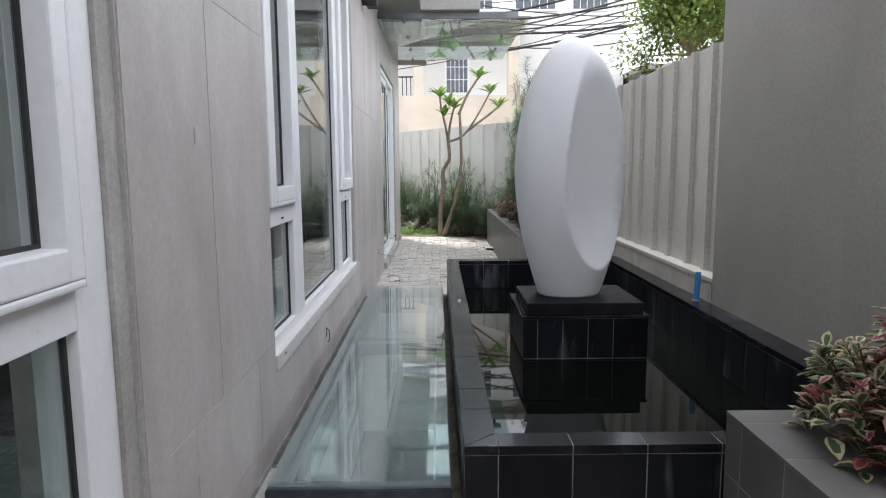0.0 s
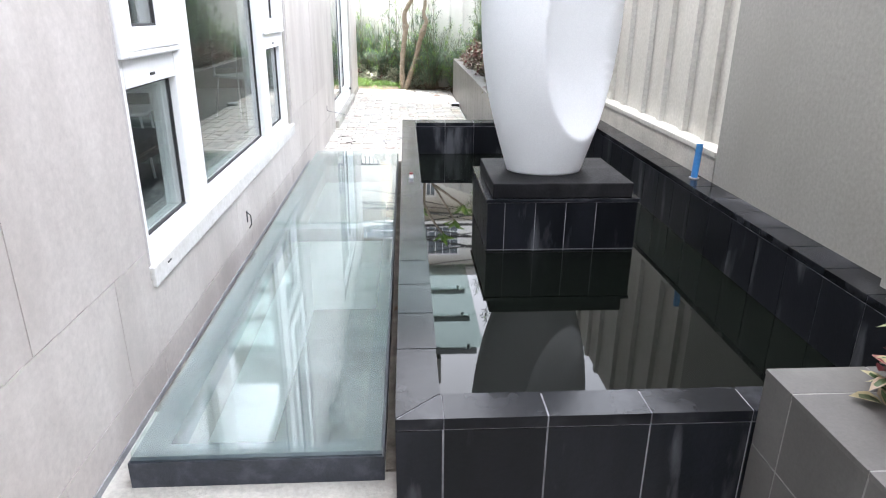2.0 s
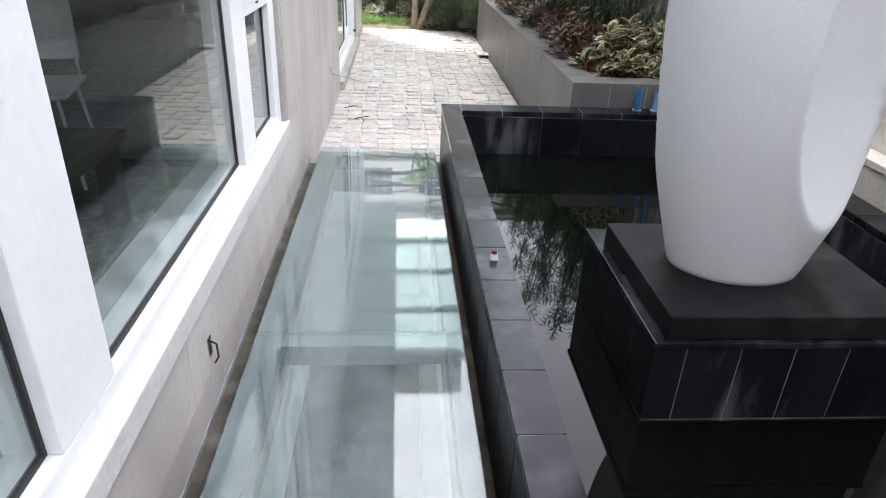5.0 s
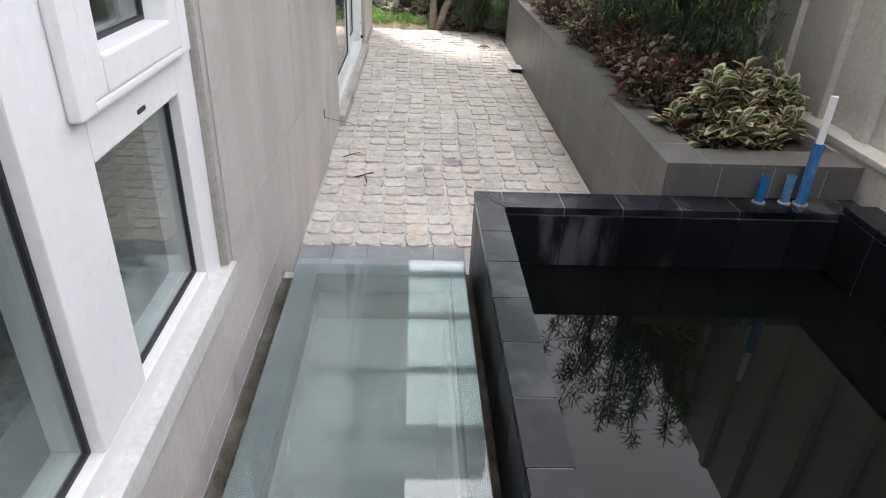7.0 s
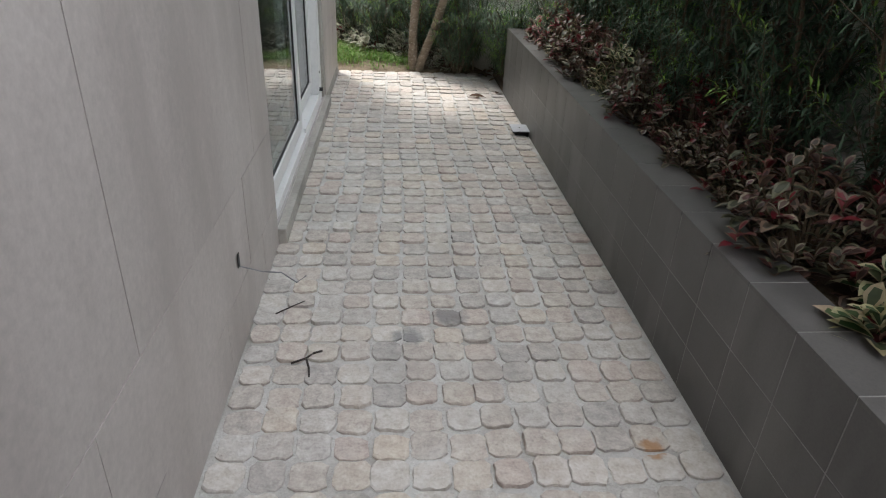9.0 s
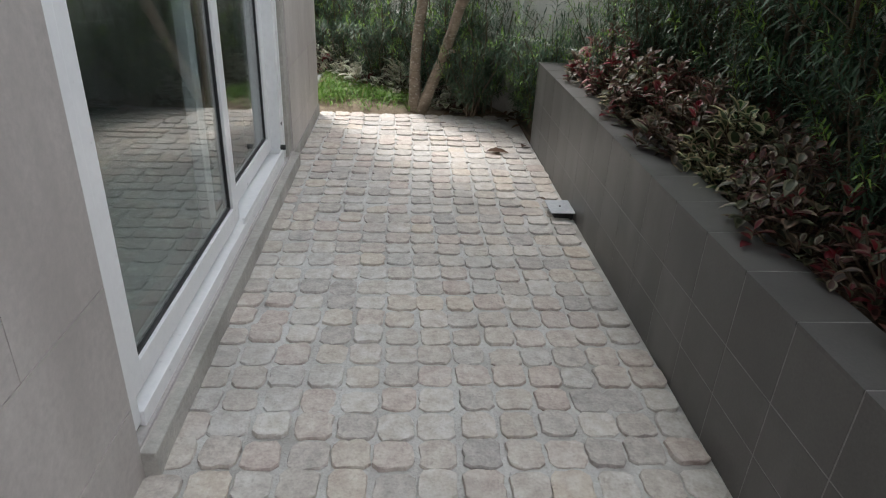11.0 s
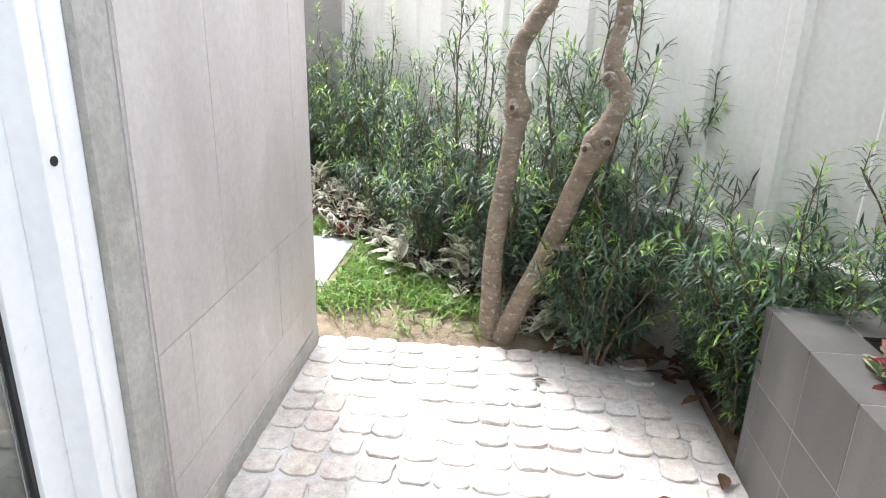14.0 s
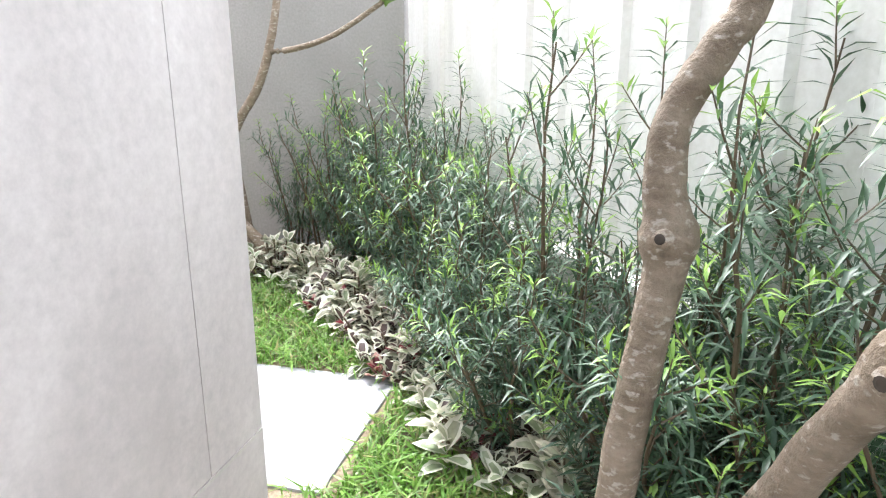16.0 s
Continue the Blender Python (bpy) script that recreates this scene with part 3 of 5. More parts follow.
plinth = thing("plinth", "black tiled plinth standing in the pond water", "plinth")
part("core", boxed(0.4525, 4.0585, 0.0, 1.1575, 4.7175, 0.40), LIGHTGROUT, plinth)
for z0, z1 in ((0.03, 0.165), (0.17, 0.398)):
    for i in range(5):
        a = 0.45 + i * 0.144 - (0.06 if i else 0)
        b = 0.45 + (i + 1) * 0.144 - 0.06 - 0.004 if i < 4 else 1.16
        part("tile", boxed(a, 4.056, z0, b, 4.0639, z1), BLACKTILE, plinth)
        part("tile", boxed(a, 4.7121, z0, b, 4.72, z1), BLACKTILE, plinth)
        c, d = 4.064 + i * 0.13, 4.064 + (i + 1) * 0.13 - 0.004
        part("tile", boxed(0.45, c, z0, 0.4579, d, z1), BLACKTILE, plinth)
        part("tile", boxed(1.1521, c, z0, 1.16, d, z1), BLACKTILE, plinth)
part("edging", boxed(0.444, 4.05, 0.401, 1.166, 4.726, 0.418, bevel=0.003), RIMTILE, plinth)
base = tagged(new("base_slab", data("base_slab", boxed(0.475, 4.065, 0.4185, 1.135, 4.62, 0.488, bevel=0.006), SLAB)), "dark basalt base slab lying on the plinth", "slab")

# egg-shaped sculpture with two hollows
bm = bmesh.new()
CX, CY, Z0, Z1, NA, NZ = 0.765, 4.36, 0.4885, 2.005, 240, 190
def egg(u):
    """Half width at the height u from 0 to 1."""
    if u < 0.5:
        return 0.185 + 0.153 * math.sin(math.pi * u)
    return 0.338 * math.sqrt(max(0.0, 1 - ((u - 0.5) / 0.5) ** 1.75))
rings = []
for i in range(NZ + 1):
    u = i / NZ
    u = 1 - (1 - u) ** 1.5
    z = Z0 + (Z1 - Z0) * u
    r = egg(u)
    ring = []
    for k in range(NA):
        a = 2 * math.pi * k / NA
        rr = r
        for az in (-50, 131):
            d = math.radians((math.degrees(a) - az + 180) % 360 - 180)
            k2 = 1 - ((z - 1.10) / (1.22 if z > 1.10 else 0.64)) ** 2
            if k2 <= 0.01 or abs(d) > 1.5:
                continue
            p2, q2 = 1 / (0.25 * k2), 1 / (0.185 * k2)          # scoop: half depth 0.5, half width 0.43, centre 0.6 out
            A_ = math.cos(d) ** 2 * p2 + math.sin(d) ** 2 * q2
            B_, C_ = 0.6 * math.cos(d) * p2, 0.36 * p2 - 1
            if B_ * B_ > A_ * C_:
                cut = (B_ - math.sqrt(B_ * B_ - A_ * C_)) / A_
                w = 0.012 + 0.06 * min(1.0, max(0.0, (z - 0.75) / 0.6))   # rim sharp below, softer above
                h = max(w - abs(rr - cut), 0) / w
                rr = min(rr, cut) - h * h * w / 4
        ring.append(bm.verts.new((CX + rr * math.cos(a), CY + rr * 0.78 * math.sin(a), z)))
    rings.append(ring)
for p_, q_ in zip(rings, rings[1:]):
    for k in range(NA):
        bm.faces.new((p_[k], p_[(k + 1) % NA], q_[(k + 1) % NA], q_[k]))
bm.faces.new(rings[0][::-1])
bmesh.ops.remove_doubles(bm, verts=bm.verts, dist=0.0005)
tagged(new("sculpture", data("sculpture", bm, STATUE, True)), "tall white egg-shaped stone sculpture with scooped hollows", "sculpture")

# ---------------------------------------------------------------- glass floor light
sky_light = thing("floor_skylight", "walk-on glass floor light in two panes", "skylight", kind="structure")
bm = bmesh.new()
for r in minus((-0.695, 2.45, 0.045, 6.30), [(-0.56, 2.66, -0.045, 6.19)]):
    box(bm, r[0], r[1], -0.05, r[2], r[3], 0.09)
part("kerb", bm, CEMENT, sky_light)
bm = bmesh.new()
for r in minus((-0.625, 2.572, 0.006, 6.236), [(-0.545, 2.635, -0.045, 6.165)]):
    box(bm, r[0], r[1], 0.0905, r[2], r[3], 0.17)
part("steel_frame", bm, FRAMESTEEL, sky_light)
bm = bmesh.new()
for r in minus((-0.63, 2.567, 0.011, 6.241), [(-0.6251, 2.5719, 0.0061, 6.2361)]):
    box(bm, r[0], r[1], 0.0905, r[2], r[3], 0.165)
part("edge_band", bm, STEEL, sky_light)
part("cross_bar", boxed(-0.5449, 4.39, 0.10, -0.0451, 4.47, 0.169), BLUEGREY, sky_light)
part("gutter_dirt", boxed(0.012, 2.60, 0.0901, 0.0448, 6.296, 0.097), GRIME, sky_light, "brown wet grime in the gap beside the glass")
part("kerb_dirt", boxed(-0.6945, 2.9, 0.0901, -0.632, 6.25, 0.095), GRIME, sky_light, "brown grime on the kerb along the wall")
part("sealant", boxed(-0.6985, 2.46, 0.0905, -0.6946, 6.29, 0.112), LIGHTGROUT, sky_light)
for a, b in ((2.576, 4.426), (4.434, 6.236)):
    pane = part("pane", boxed(-0.622, a, 0.178, 0.004, b, 0.194), FLOORGLASS, sky_light)
    pane.visible_shadow = False
bm = bmesh.new()
for r in minus((-0.95, 2.3, 0.15, 6.6), [(-0.74, 2.6, -0.06, 6.28)]):
    box(bm, r[0], r[1], -1.2, r[2], r[3], -0.051)
part("shaft", bm, PITWALL, sky_light, "pale painted light shaft")
part("shaft_lintel", boxed(-0.739, 6.2, -0.30, -0.061, 6.279, -0.052), UPVC, sky_light)
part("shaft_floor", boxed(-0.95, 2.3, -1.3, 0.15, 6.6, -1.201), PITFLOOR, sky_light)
# tiled strip between glass and cobbles
strip = thing("threshold_strip", "grey tiles between the glass floor and the cobbles", "tile strip", kind="structure")
part("bed", boxed(-0.70, 6.301, -0.05, 0.044, 6.70, -0.012), TILEGROUT, strip)
for i in range(5):
    a = -0.695 + i * 0.15
    for b0, b1 in ((6.305, 6.498), (6.501, 6.695)):
        part("tile", boxed(a, b0, -0.0119, min(a + 0.147, 0.043), b1, 0.0), STRIPTILE, strip)

# ---------------------------------------------------------------- planters
def planter(name, x0, y0, x1, y1, top, rim, label, skip=()):
    p = thing(name, label, "planter", kind="structure")
    bm = bmesh.new()
    for r in minus((x0, y0, x1, y1), [(x0 + rim, y0 + rim, x1 - 0.02, y1 - rim)]):
        box(bm, r[0] + 0.0007, r[1] + 0.0007, -0.05, r[2] - 0.0007, r[3] - 0.0007, top - 0.0008)
    part("core", bm, TILEGROUT, p)
    part("soil", boxed(x0 + rim - 0.01, y0 + rim - 0.01, -0.04, x1, y1 - rim + 0.01, top - 0.05), SOIL, p)
    g = 0.005
    y = y0
    k = 0
    rows = [(-0.04, 0.158), (0.158 + g, 0.318), (0.318 + g, top - 0.0125)]
    while y < y1 - 0.02:
        e = min(y + 0.232 - g, y1)
        for z0, z1 in rows:
            part("tile", boxed(x0, y, z0, x0 + 0.0099, e, z1), GREYTILE, p)
        part("tile", boxed(x0 - 0.002, y, top - 0.0119, x0 + rim, e, top), GREYTILE, p)
        y += 0.232
    for yy, s in ((y0, 1), (y1, -1)):
        x = x0 + rim + g
        while x < x1 - 0.02:
            e = min(x + 0.215 - g, x1)
            a, b = sorted((yy, yy + s * rim))
            part("tile", boxed(x, a, top - 0.0119, e, b, top), GREYTILE, p)
            x += 0.215
        x = x0 + 0.01
        while x < x1 - 0.02:
            e = min(x + 0.215 - g, x1)
            a, b = sorted((yy, yy + s * 0.0099))
            for z0, z1 in rows:
                part("tile", boxed(x, a, z0, e, b, z1), GREYTILE, p)
            x += 0.215
    return p


planter("planter_long", 0.80, 6.4265, 1.598, 11.34, 0.545, 0.17, "long grey tiled planter full of shrubs")
planter("planter_near", 0.853, -0.5, 1.548, 2.38, 0.514, 0.22, "grey tiled planter before the pond")


# ---------------------------------------------------------------- canopy and eaves over the passage
canopy = thing("glass_canopy", "pale green glass canopy on steel fittings over the passage", "canopy", kind="structure")
for i in range(3):
    a = 8.05 + i * 0.89
    part("pane", boxed(-0.699, a, 2.895, 0.98, a + 0.88, 2.91), CANOPYGLASS, canopy)
for y in (8.07, 8.94, 9.83, 10.70):
    bm = boxed(-0.699, y - 0.02, 2.93, 0.90, y + 0.02, 3.0)
    for x in (-0.4, 0.2, 0.8):
        tube(bm, [(x, y, 2.88), (x, y, 2.93)], 0.02, 8)
    part("rafter", bm, BLUEGREY, canopy)
structure("eaves_beam", boxed(-0.209, 7.95, 3.0, 0.46, 8.25, 3.35, bevel=0.01), SOFFIT, "grey projecting beam of the floor above", "beam")
lamp = thing("wall_lamp", "small dark metal wall lamp, switched off", "lamp")
part("bracket", boxed(-0.699, 6.47, 2.72, -0.66, 6.59, 2.86, bevel=0.008), RUBBER, lamp)
part("shade", boxed(-0.659, 6.46, 2.69, -0.56, 6.60, 2.90, bevel=0.012), RUBBER, lamp)

# ---------------------------------------------------------------- dim rooms behind the glass
rug = tagged(new("rug", data("rug", boxed(-2.7, 3.3, 0.0601, -1.32, 6.3, 0.085, bevel=0.008), RUG)), "speckled grey shaggy rug on the room floor", "rug")
def table(name, x0, y0, x1, y1, top, label):
    t_ = thing(name, label, "table", at=(0, 0, 0))
    part("tabletop", boxed(x0, y0, top - 0.05, x1, y1, top, bevel=0.006), DARKWOOD, t_)
    for x in (x0 + 0.03, x1 - 0.11):
        for y in (y0 + 0.03, y1 - 0.11):
            part("leg", boxed(x, y, 0.086, x + 0.08, y + 0.08, top - 0.051, bevel=0.005), DARKWOOD, t_)
    return t_
table("coffee_table", -2.1, 3.9, -1.35, 5.5, 0.50, "low dark wooden table standing on the grey rug")
bowl = bmesh.new()
tube(bowl, [(-1.7, 4.7, 0.501), (-1.7, 4.7, 0.53), (-1.7, 4.7, 0.62), (-1.7, 4.7, 0.70), (-1.7, 4.7, 0.72)], [0.09, 0.15, 0.2, 0.17, 0.15], 24)
tagged(new("bowl", data("bowl", bowl, DARKWOOD, True)), "round dark bowl standing on the low table", "bowl")
def wire_chair(at, turn):
    c = thing("wire_chair", "white metal chair beside the low table", "chair", "chairs by the low table", at)
    c.rotation_euler = (0, 0, turn)
    for x in (-0.2, 0.2):
        for y in (-0.2, 0.2):
            part("leg", tube(bmesh.new(), [(x * 1.15, y * 1.15, 0), (x * 0.9, y * 0.9, 0.44)], 0.009, 6), UPVC, c)
    part("seat", boxed(-0.23, -0.23, 0.441, 0.23, 0.23, 0.465, bevel=0.01), UPVC, c)
    part("backrest", boxed(-0.22, 0.2, 0.55, 0.22, 0.222, 0.85, bevel=0.008), UPVC, c)
    for x in (-0.2, 0.2):
        part("post", tube(bmesh.new(), [(x, 0.211, 0.465), (x, 0.211, 0.56)], 0.009, 6), UPVC, c)
    return c
ch = wire_chair((-2.0, 6.0, 0.0861), 0.2)
copy_thing(ch, pose(-1.8, 8.9, 0.0605, 0, 0, 140))

# ---------------------------------------------------------------- plant kit
def leafy(name, colors, rough=0.45, vary=0.25):
    """Leaf surface: one colour of a ramp for each leaf, and some shine."""
    mt, t_, p_ = nodes(name, rough)
    n, l = t_.nodes, t_.links
    geo = n.new("ShaderNodeNewGeometry")
    ramp = n.new("ShaderNodeValToRGB")
    while len(ramp.color_ramp.elements) < len(colors):
        ramp.color_ramp.elements.new(0.5)
    for i, c in enumerate(colors):
        ramp.color_ramp.elements[i].position = i / (len(colors) - 1)
        ramp.color_ramp.elements[i].color = (*c, 1)
    l.new(geo.outputs["Random Per Island"], ramp.inputs[0])
    nz_ = n.new("ShaderNodeTexNoise")
    nz_.inputs["Scale"].default_value = 45
    l.new(geo.outputs["Position"], nz_.inputs["Vector"])
    mx_ = n.new("ShaderNodeMixRGB")
    mx_.blend_type, mx_.inputs[0].default_value = "OVERLAY", 0.4
    l.new(ramp.outputs[0], mx_.inputs[1])
    l.new(nz_.outputs["Fac"], mx_.inputs[2])
    l.new(mx_.outputs[0], p_.inputs["Base Color"])
    tl = n.new("ShaderNodeBsdfTranslucent")
    l.new(mx_.outputs[0], tl.inputs[0])
    ms = n.new("ShaderNodeMixShader")
    ms.inputs[0].default_value = 0.28
    l.new(p_.outputs[0], ms.inputs[1])
    l.new(tl.outputs[0], ms.inputs[2])
    l.new(ms.outputs[0], n["Material Output"].inputs[0])
    return mt


NEEDLE = leafy("podocarpus_leaf", [(0.032, 0.07, 0.034), (0.055, 0.11, 0.055), (0.10, 0.155, 0.098), (0.048, 0.095, 0.06)])
NEEDLE_YOUNG = leafy("podocarpus_young_leaf", [(0.18, 0.32, 0.05), (0.26, 0.42, 0.08), (0.14, 0.27, 0.06)])
VGREEN = leafy("variegated_leaf_green", [(0.04, 0.09, 0.03), (0.06, 0.11, 0.04), (0.05, 0.06, 0.03), (0.08, 0.13, 0.05)])
VCREAM = leafy("variegated_leaf_cream", [(0.40, 0.40, 0.22), (0.50, 0.46, 0.29), (0.34, 0.30, 0.17), (0.44, 0.34, 0.24)])
VPALE = leafy("pale_leaf_margin", [(0.50, 0.52, 0.40), (0.58, 0.58, 0.47), (0.46, 0.43, 0.33), (0.54, 0.52, 0.43)])
VSILVER = leafy("silver_green_leaf", [(0.2, 0.25, 0.14), (0.28, 0.32, 0.2), (0.34, 0.35, 0.25), (0.2, 0.2, 0.12)])
VDARK = leafy("dark_leaf", [(0.035, 0.05, 0.025), (0.07, 0.03, 0.03), (0.05, 0.06, 0.03), (0.10, 0.03, 0.035)])
VDULL = leafy("dull_leaf_edge", [(0.14, 0.13, 0.08), (0.17, 0.07, 0.06), (0.13, 0.14, 0.08), (0.24, 0.19, 0.14)])
VRED = leafy("red_leaf", [(0.17, 0.012, 0.02), (0.11, 0.012, 0.018), (0.24, 0.02, 0.03), (0.08, 0.02, 0.018)])
VPINK = leafy("pink_leaf_edge", [(0.34, 0.13, 0.12), (0.42, 0.27, 0.21), (0.26, 0.06, 0.065)])
PLUM = leafy("plumeria_leaf", [(0.11, 0.21, 0.045), (0.17, 0.29, 0.06), (0.25, 0.37, 0.09)])
GRASSMAT = leafy("grass_blade", [(0.1, 0.22, 0.03), (0.15, 0.3, 0.045), (0.2, 0.34, 0.07), (0.09, 0.18, 0.03), (0.28, 0.28, 0.1)])
DEAD = leafy("dead_leaf", [(0.1, 0.05, 0.025), (0.16, 0.09, 0.045), (0.07, 0.035, 0.02), (0.2, 0.13, 0.07)], 0.7)
BARK = surface("grey_brown_bark", (0.15, 0.112, 0.075), (0.27, 0.215, 0.16), 9, 70, 0.8, 0.9, (1, 1, 3.0), stain=(0.46, 0.42, 0.36), stain_amount=0.6, stain_scale=42, run=(1, 1, 1.7), edge=(0.57, 0.66))
TWIG = surface("brown_twig", (0.07, 0.05, 0.03), (0.14, 0.1, 0.06), 20, 60, 0.8, 0.3)


class Bag:
    """Collects leaves as one mesh with material slots."""
    def __init__(self):
        self.v, self.f, self.m = [], [], []

    def blade(self, base, way, up, length, width, slot, bend=0.15):
        way = way.normalized()
        side = way.cross(up)
        side = side.normalized() if side.length > 1e-4 else way.orthogonal().normalized()
        nrm = side.cross(way)
        k = len(self.v)
        a, c = base + way * length * 0.45 + nrm * length * bend * 0.5, base + way * length - nrm * length * bend
        self.v += [base, a + side * width / 2 + nrm * width * 0.2, c, a - side * width / 2 + nrm * width * 0.2, a]
        self.f += [(k, k + 1, k + 4), (k + 1, k + 2, k + 4), (k, k + 4, k + 3), (k + 4, k + 2, k + 3)]
        self.m += [slot] * 4

    def broad(self, base, way, up, length, width, inner, outer, droop=0.3):
        """An elliptic leaf folded along its rib, with a margin of another colour."""
        way = way.normalized()
        side = way.cross(up)
        side = side.normalized() if side.length > 1e-4 else way.orthogonal().normalized()
        nrm = side.cross(way)
        k = len(self.v)
        prof = ((0.0, 0.04), (0.22, 0.62), (0.48, 1.0), (0.76, 0.72), (1.0, 0.0))
        for s, w in prof:
            c = base + way * length * s - nrm * length * droop * s * s
            h = width / 2 * w
            for q in (-1, -0.55, 0, 0.55, 1):
                self.v.append(c + side * h * q + nrm * abs(q) * h * 0.35)
        for i in range(4):
            for j in range(4):
                a = k + i * 5 + j
                self.f.append((a, a + 1, a + 6, a + 5))
                self.m.append(outer if j in (0, 3) or i == 3 else inner)

    def mesh(self, name, materials):
        me = bpy.data.meshes.new(name)
        me.from_pydata([tuple(v) for v in self.v], [], self.f)
        for mt in materials:
            me.materials.append(mt)
        me.polygons.foreach_set("material_index", self.m)
        me.polygons.foreach_set("use_smooth", [True] * len(self.f))
        return me


UP = Vector((0, 0, 1))
def rand_dir(r, tilt):
    a = r.uniform(0, 2 * math.pi)
    return Vector((math.cos(a) * math.sin(tilt), math.sin(a) * math.sin(tilt), math.cos(tilt)))


def podocarpus(seed, height, stems, spread, twigs, label):
    """Upright shrub with whorls of narrow leaves; young lime tips."""
    r = random.Random(seed)
    shrub = thing("podocarpus_shrub", label, "shrub", "podocarpus shrubs")
    wood, bag = bmesh.new(), Bag()
    for s in range(stems):
        a = 2 * math.pi * (s + r.random() * 0.7) / stems
        reach = spread * r.uniform(0.35, 1.0)
        h = height * r.uniform(0.72, 1.0)
        base = Vector((math.cos(a), math.sin(a), 0)) * 0.05
        pts = []
        for i in range(7):
            q = i / 6
            pts.append(base + Vector((math.cos(a), math.sin(a), 0)) * reach * q ** 1.4 + UP * h * q
                       + Vector((r.uniform(-1, 1), r.uniform(-1, 1), 0)) * 0.02)
        tube(wood, pts, [0.011 - 0.0085 * i / 6 for i in range(7)], 5)
        for k in range(twigs):
            q = 0.06 + 0.94 * (k + r.random()) / twigs
            i = min(5, int(q * 6))
            p0 = pts[i].lerp(pts[i + 1], q * 6 - i)
            top = q > 0.93
            d = rand_dir(r, r.uniform(0.05, 0.35) if top else r.uniform(0.5, 1.25))
            L = r.uniform(0.14, 0.34) * (1.25 - 0.75 * q)
            p1 = p0 + d * L + UP * L * 0.2
            tube(wood, [p0, p0.lerp(p1, 0.5) - UP * 0.006, p1], [0.0032, 0.0026, 0.0015], 3)
            young = r.random() < 0.18 + 0.5 * q
            ax = (p1 - p0).normalized()
            e1 = ax.orthogonal().normalized()
            e2 = ax.cross(e1)
            n = 11 + int(L * 54)
            for j in range(n):
                t_ = 0.12 + 0.88 * j / n
                b = p0.lerp(p1, t_)
                g = j * 2.4 + r.uniform(-0.4, 0.4)
                w = ax * (0.25 + 0.75 * t_ * r.uniform(0.6, 1.2)) + (e1 * math.cos(g) + e2 * math.sin(g)) - UP * r.uniform(0, 0.3)
                fresh = young and t_ > 0.66
                bag.blade(b, w, UP, r.uniform(0.07, 0.115) * (0.68 if fresh else 1), r.uniform(0.009, 0.0135), 1 if fresh else 0, r.uniform(0, 0.22))
    part("stem", wood, TWIG, shrub)
    crown = new("foliage", bag.mesh("leaves", [NEEDLE, NEEDLE_YOUNG]))
    crown.parent = shrub
    return shrub


def broad_shrub(seed, height, spread, count, size, red, mats, label, group):
    """Low dome of rosettes of broad two-coloured leaves."""
    r = random.Random(seed)
    shrub = thing("variegated_shrub", label, "shrub", group)
    wood, bag = bmesh.new(), Bag()
    for s in range(count):
        a, q = r.uniform(0, 2 * math.pi), math.sqrt(r.random())
        tip = Vector((math.cos(a) * spread * q, math.sin(a) * spread * q, height * (1 - 0.6 * q * q) * r.uniform(0.3, 1.0)))
        root = Vector((tip.x * 0.25, tip.y * 0.25, 0))
        mid = root.lerp(tip, 0.5) + Vector((tip.x, tip.y, 0)) * 0.1
        tube(wood, [root, mid, tip], [0.006, 0.005, 0.003], 4)
        isred = r.random() < red
        for j in range(r.randint(7, 10)):
            aa = j * 2.4 + r.random() * 0.6
            tilt = r.uniform(0.7, 1.75) if j > 2 else r.uniform(0.3, 1.0)
            w = Vector((math.cos(aa) * math.sin(tilt), math.sin(aa) * math.sin(tilt), math.cos(tilt))) + Vector((tip.x, tip.y, 0)) * 0.6
            L = size * r.uniform(0.7, 1.15) * (0.65 if j < 2 else 1)
            pick = isred and j < 6
            bag.broad(tip - UP * 0.012 * j, w, UP, L, L * r.uniform(0.5, 0.64), 2 if pick else 0, 3 if pick and r.random() < 0.6 else (2 if pick else 1), r.uniform(0.1, 0.5))
    part("stem", wood, TWIG, shrub)
    crown = new("foliage", bag.mesh("leaves", mats))
    crown.parent = shrub
    return shrub


def put(ob, x, y, z, turn=0.0, size=1.0):
    m_ = Matrix.LocRotScale((x, y, z), Euler((0, 0, turn)), None)
    c = copy_thing(ob, m_)
    c.scale = (size, size, size)
    return c


r_ = random.Random(11)
LP = "podocarpus shrub with narrow dark green leaves and lime tips"
hedge = [podocarpus(21, 1.15, 5, 0.32, 12, LP), podocarpus(22, 1.45, 4, 0.24, 13, LP), podocarpus(23, 0.8, 7, 0.36, 11, LP)]
tall = [podocarpus(24, 2.1, 8, 0.42, 26, "tall dense podocarpus in the planter"), podocarpus(25, 1.8, 8, 0.4, 24, "tall dense podocarpus in the planter")]
for ob in tall:
    tagged(ob, group="tall podocarpus in the planter")
# the hedge along the slanting fence
A, B = Vector((1.60, 10.80)), Vector((-1.45, 15.30))
D = (B - A).normalized()
N = Vector((-D.y, D.x))
spots = []
s = 0.75
while s < 5.25:
    spots.append(A + D * s + N * r_.uniform(0.16, 0.34))
    s += r_.uniform(0.2, 0.34)
for i, q in enumerate(spots):
    if q.y < 11.5 and q.x > 0.8:
        continue
    ob = hedge[i % 3]
    sz = r_.choice((0.78, 0.88, 1.0, 1.12))
    if i < 3:
        ob.location, ob.rotation_euler = (q.x, q.y, 0.0355), (0, 0, r_.uniform(0, 6))
    else:
        put(ob, q.x, q.y, 0.0355, r_.uniform(0, 6), sz)
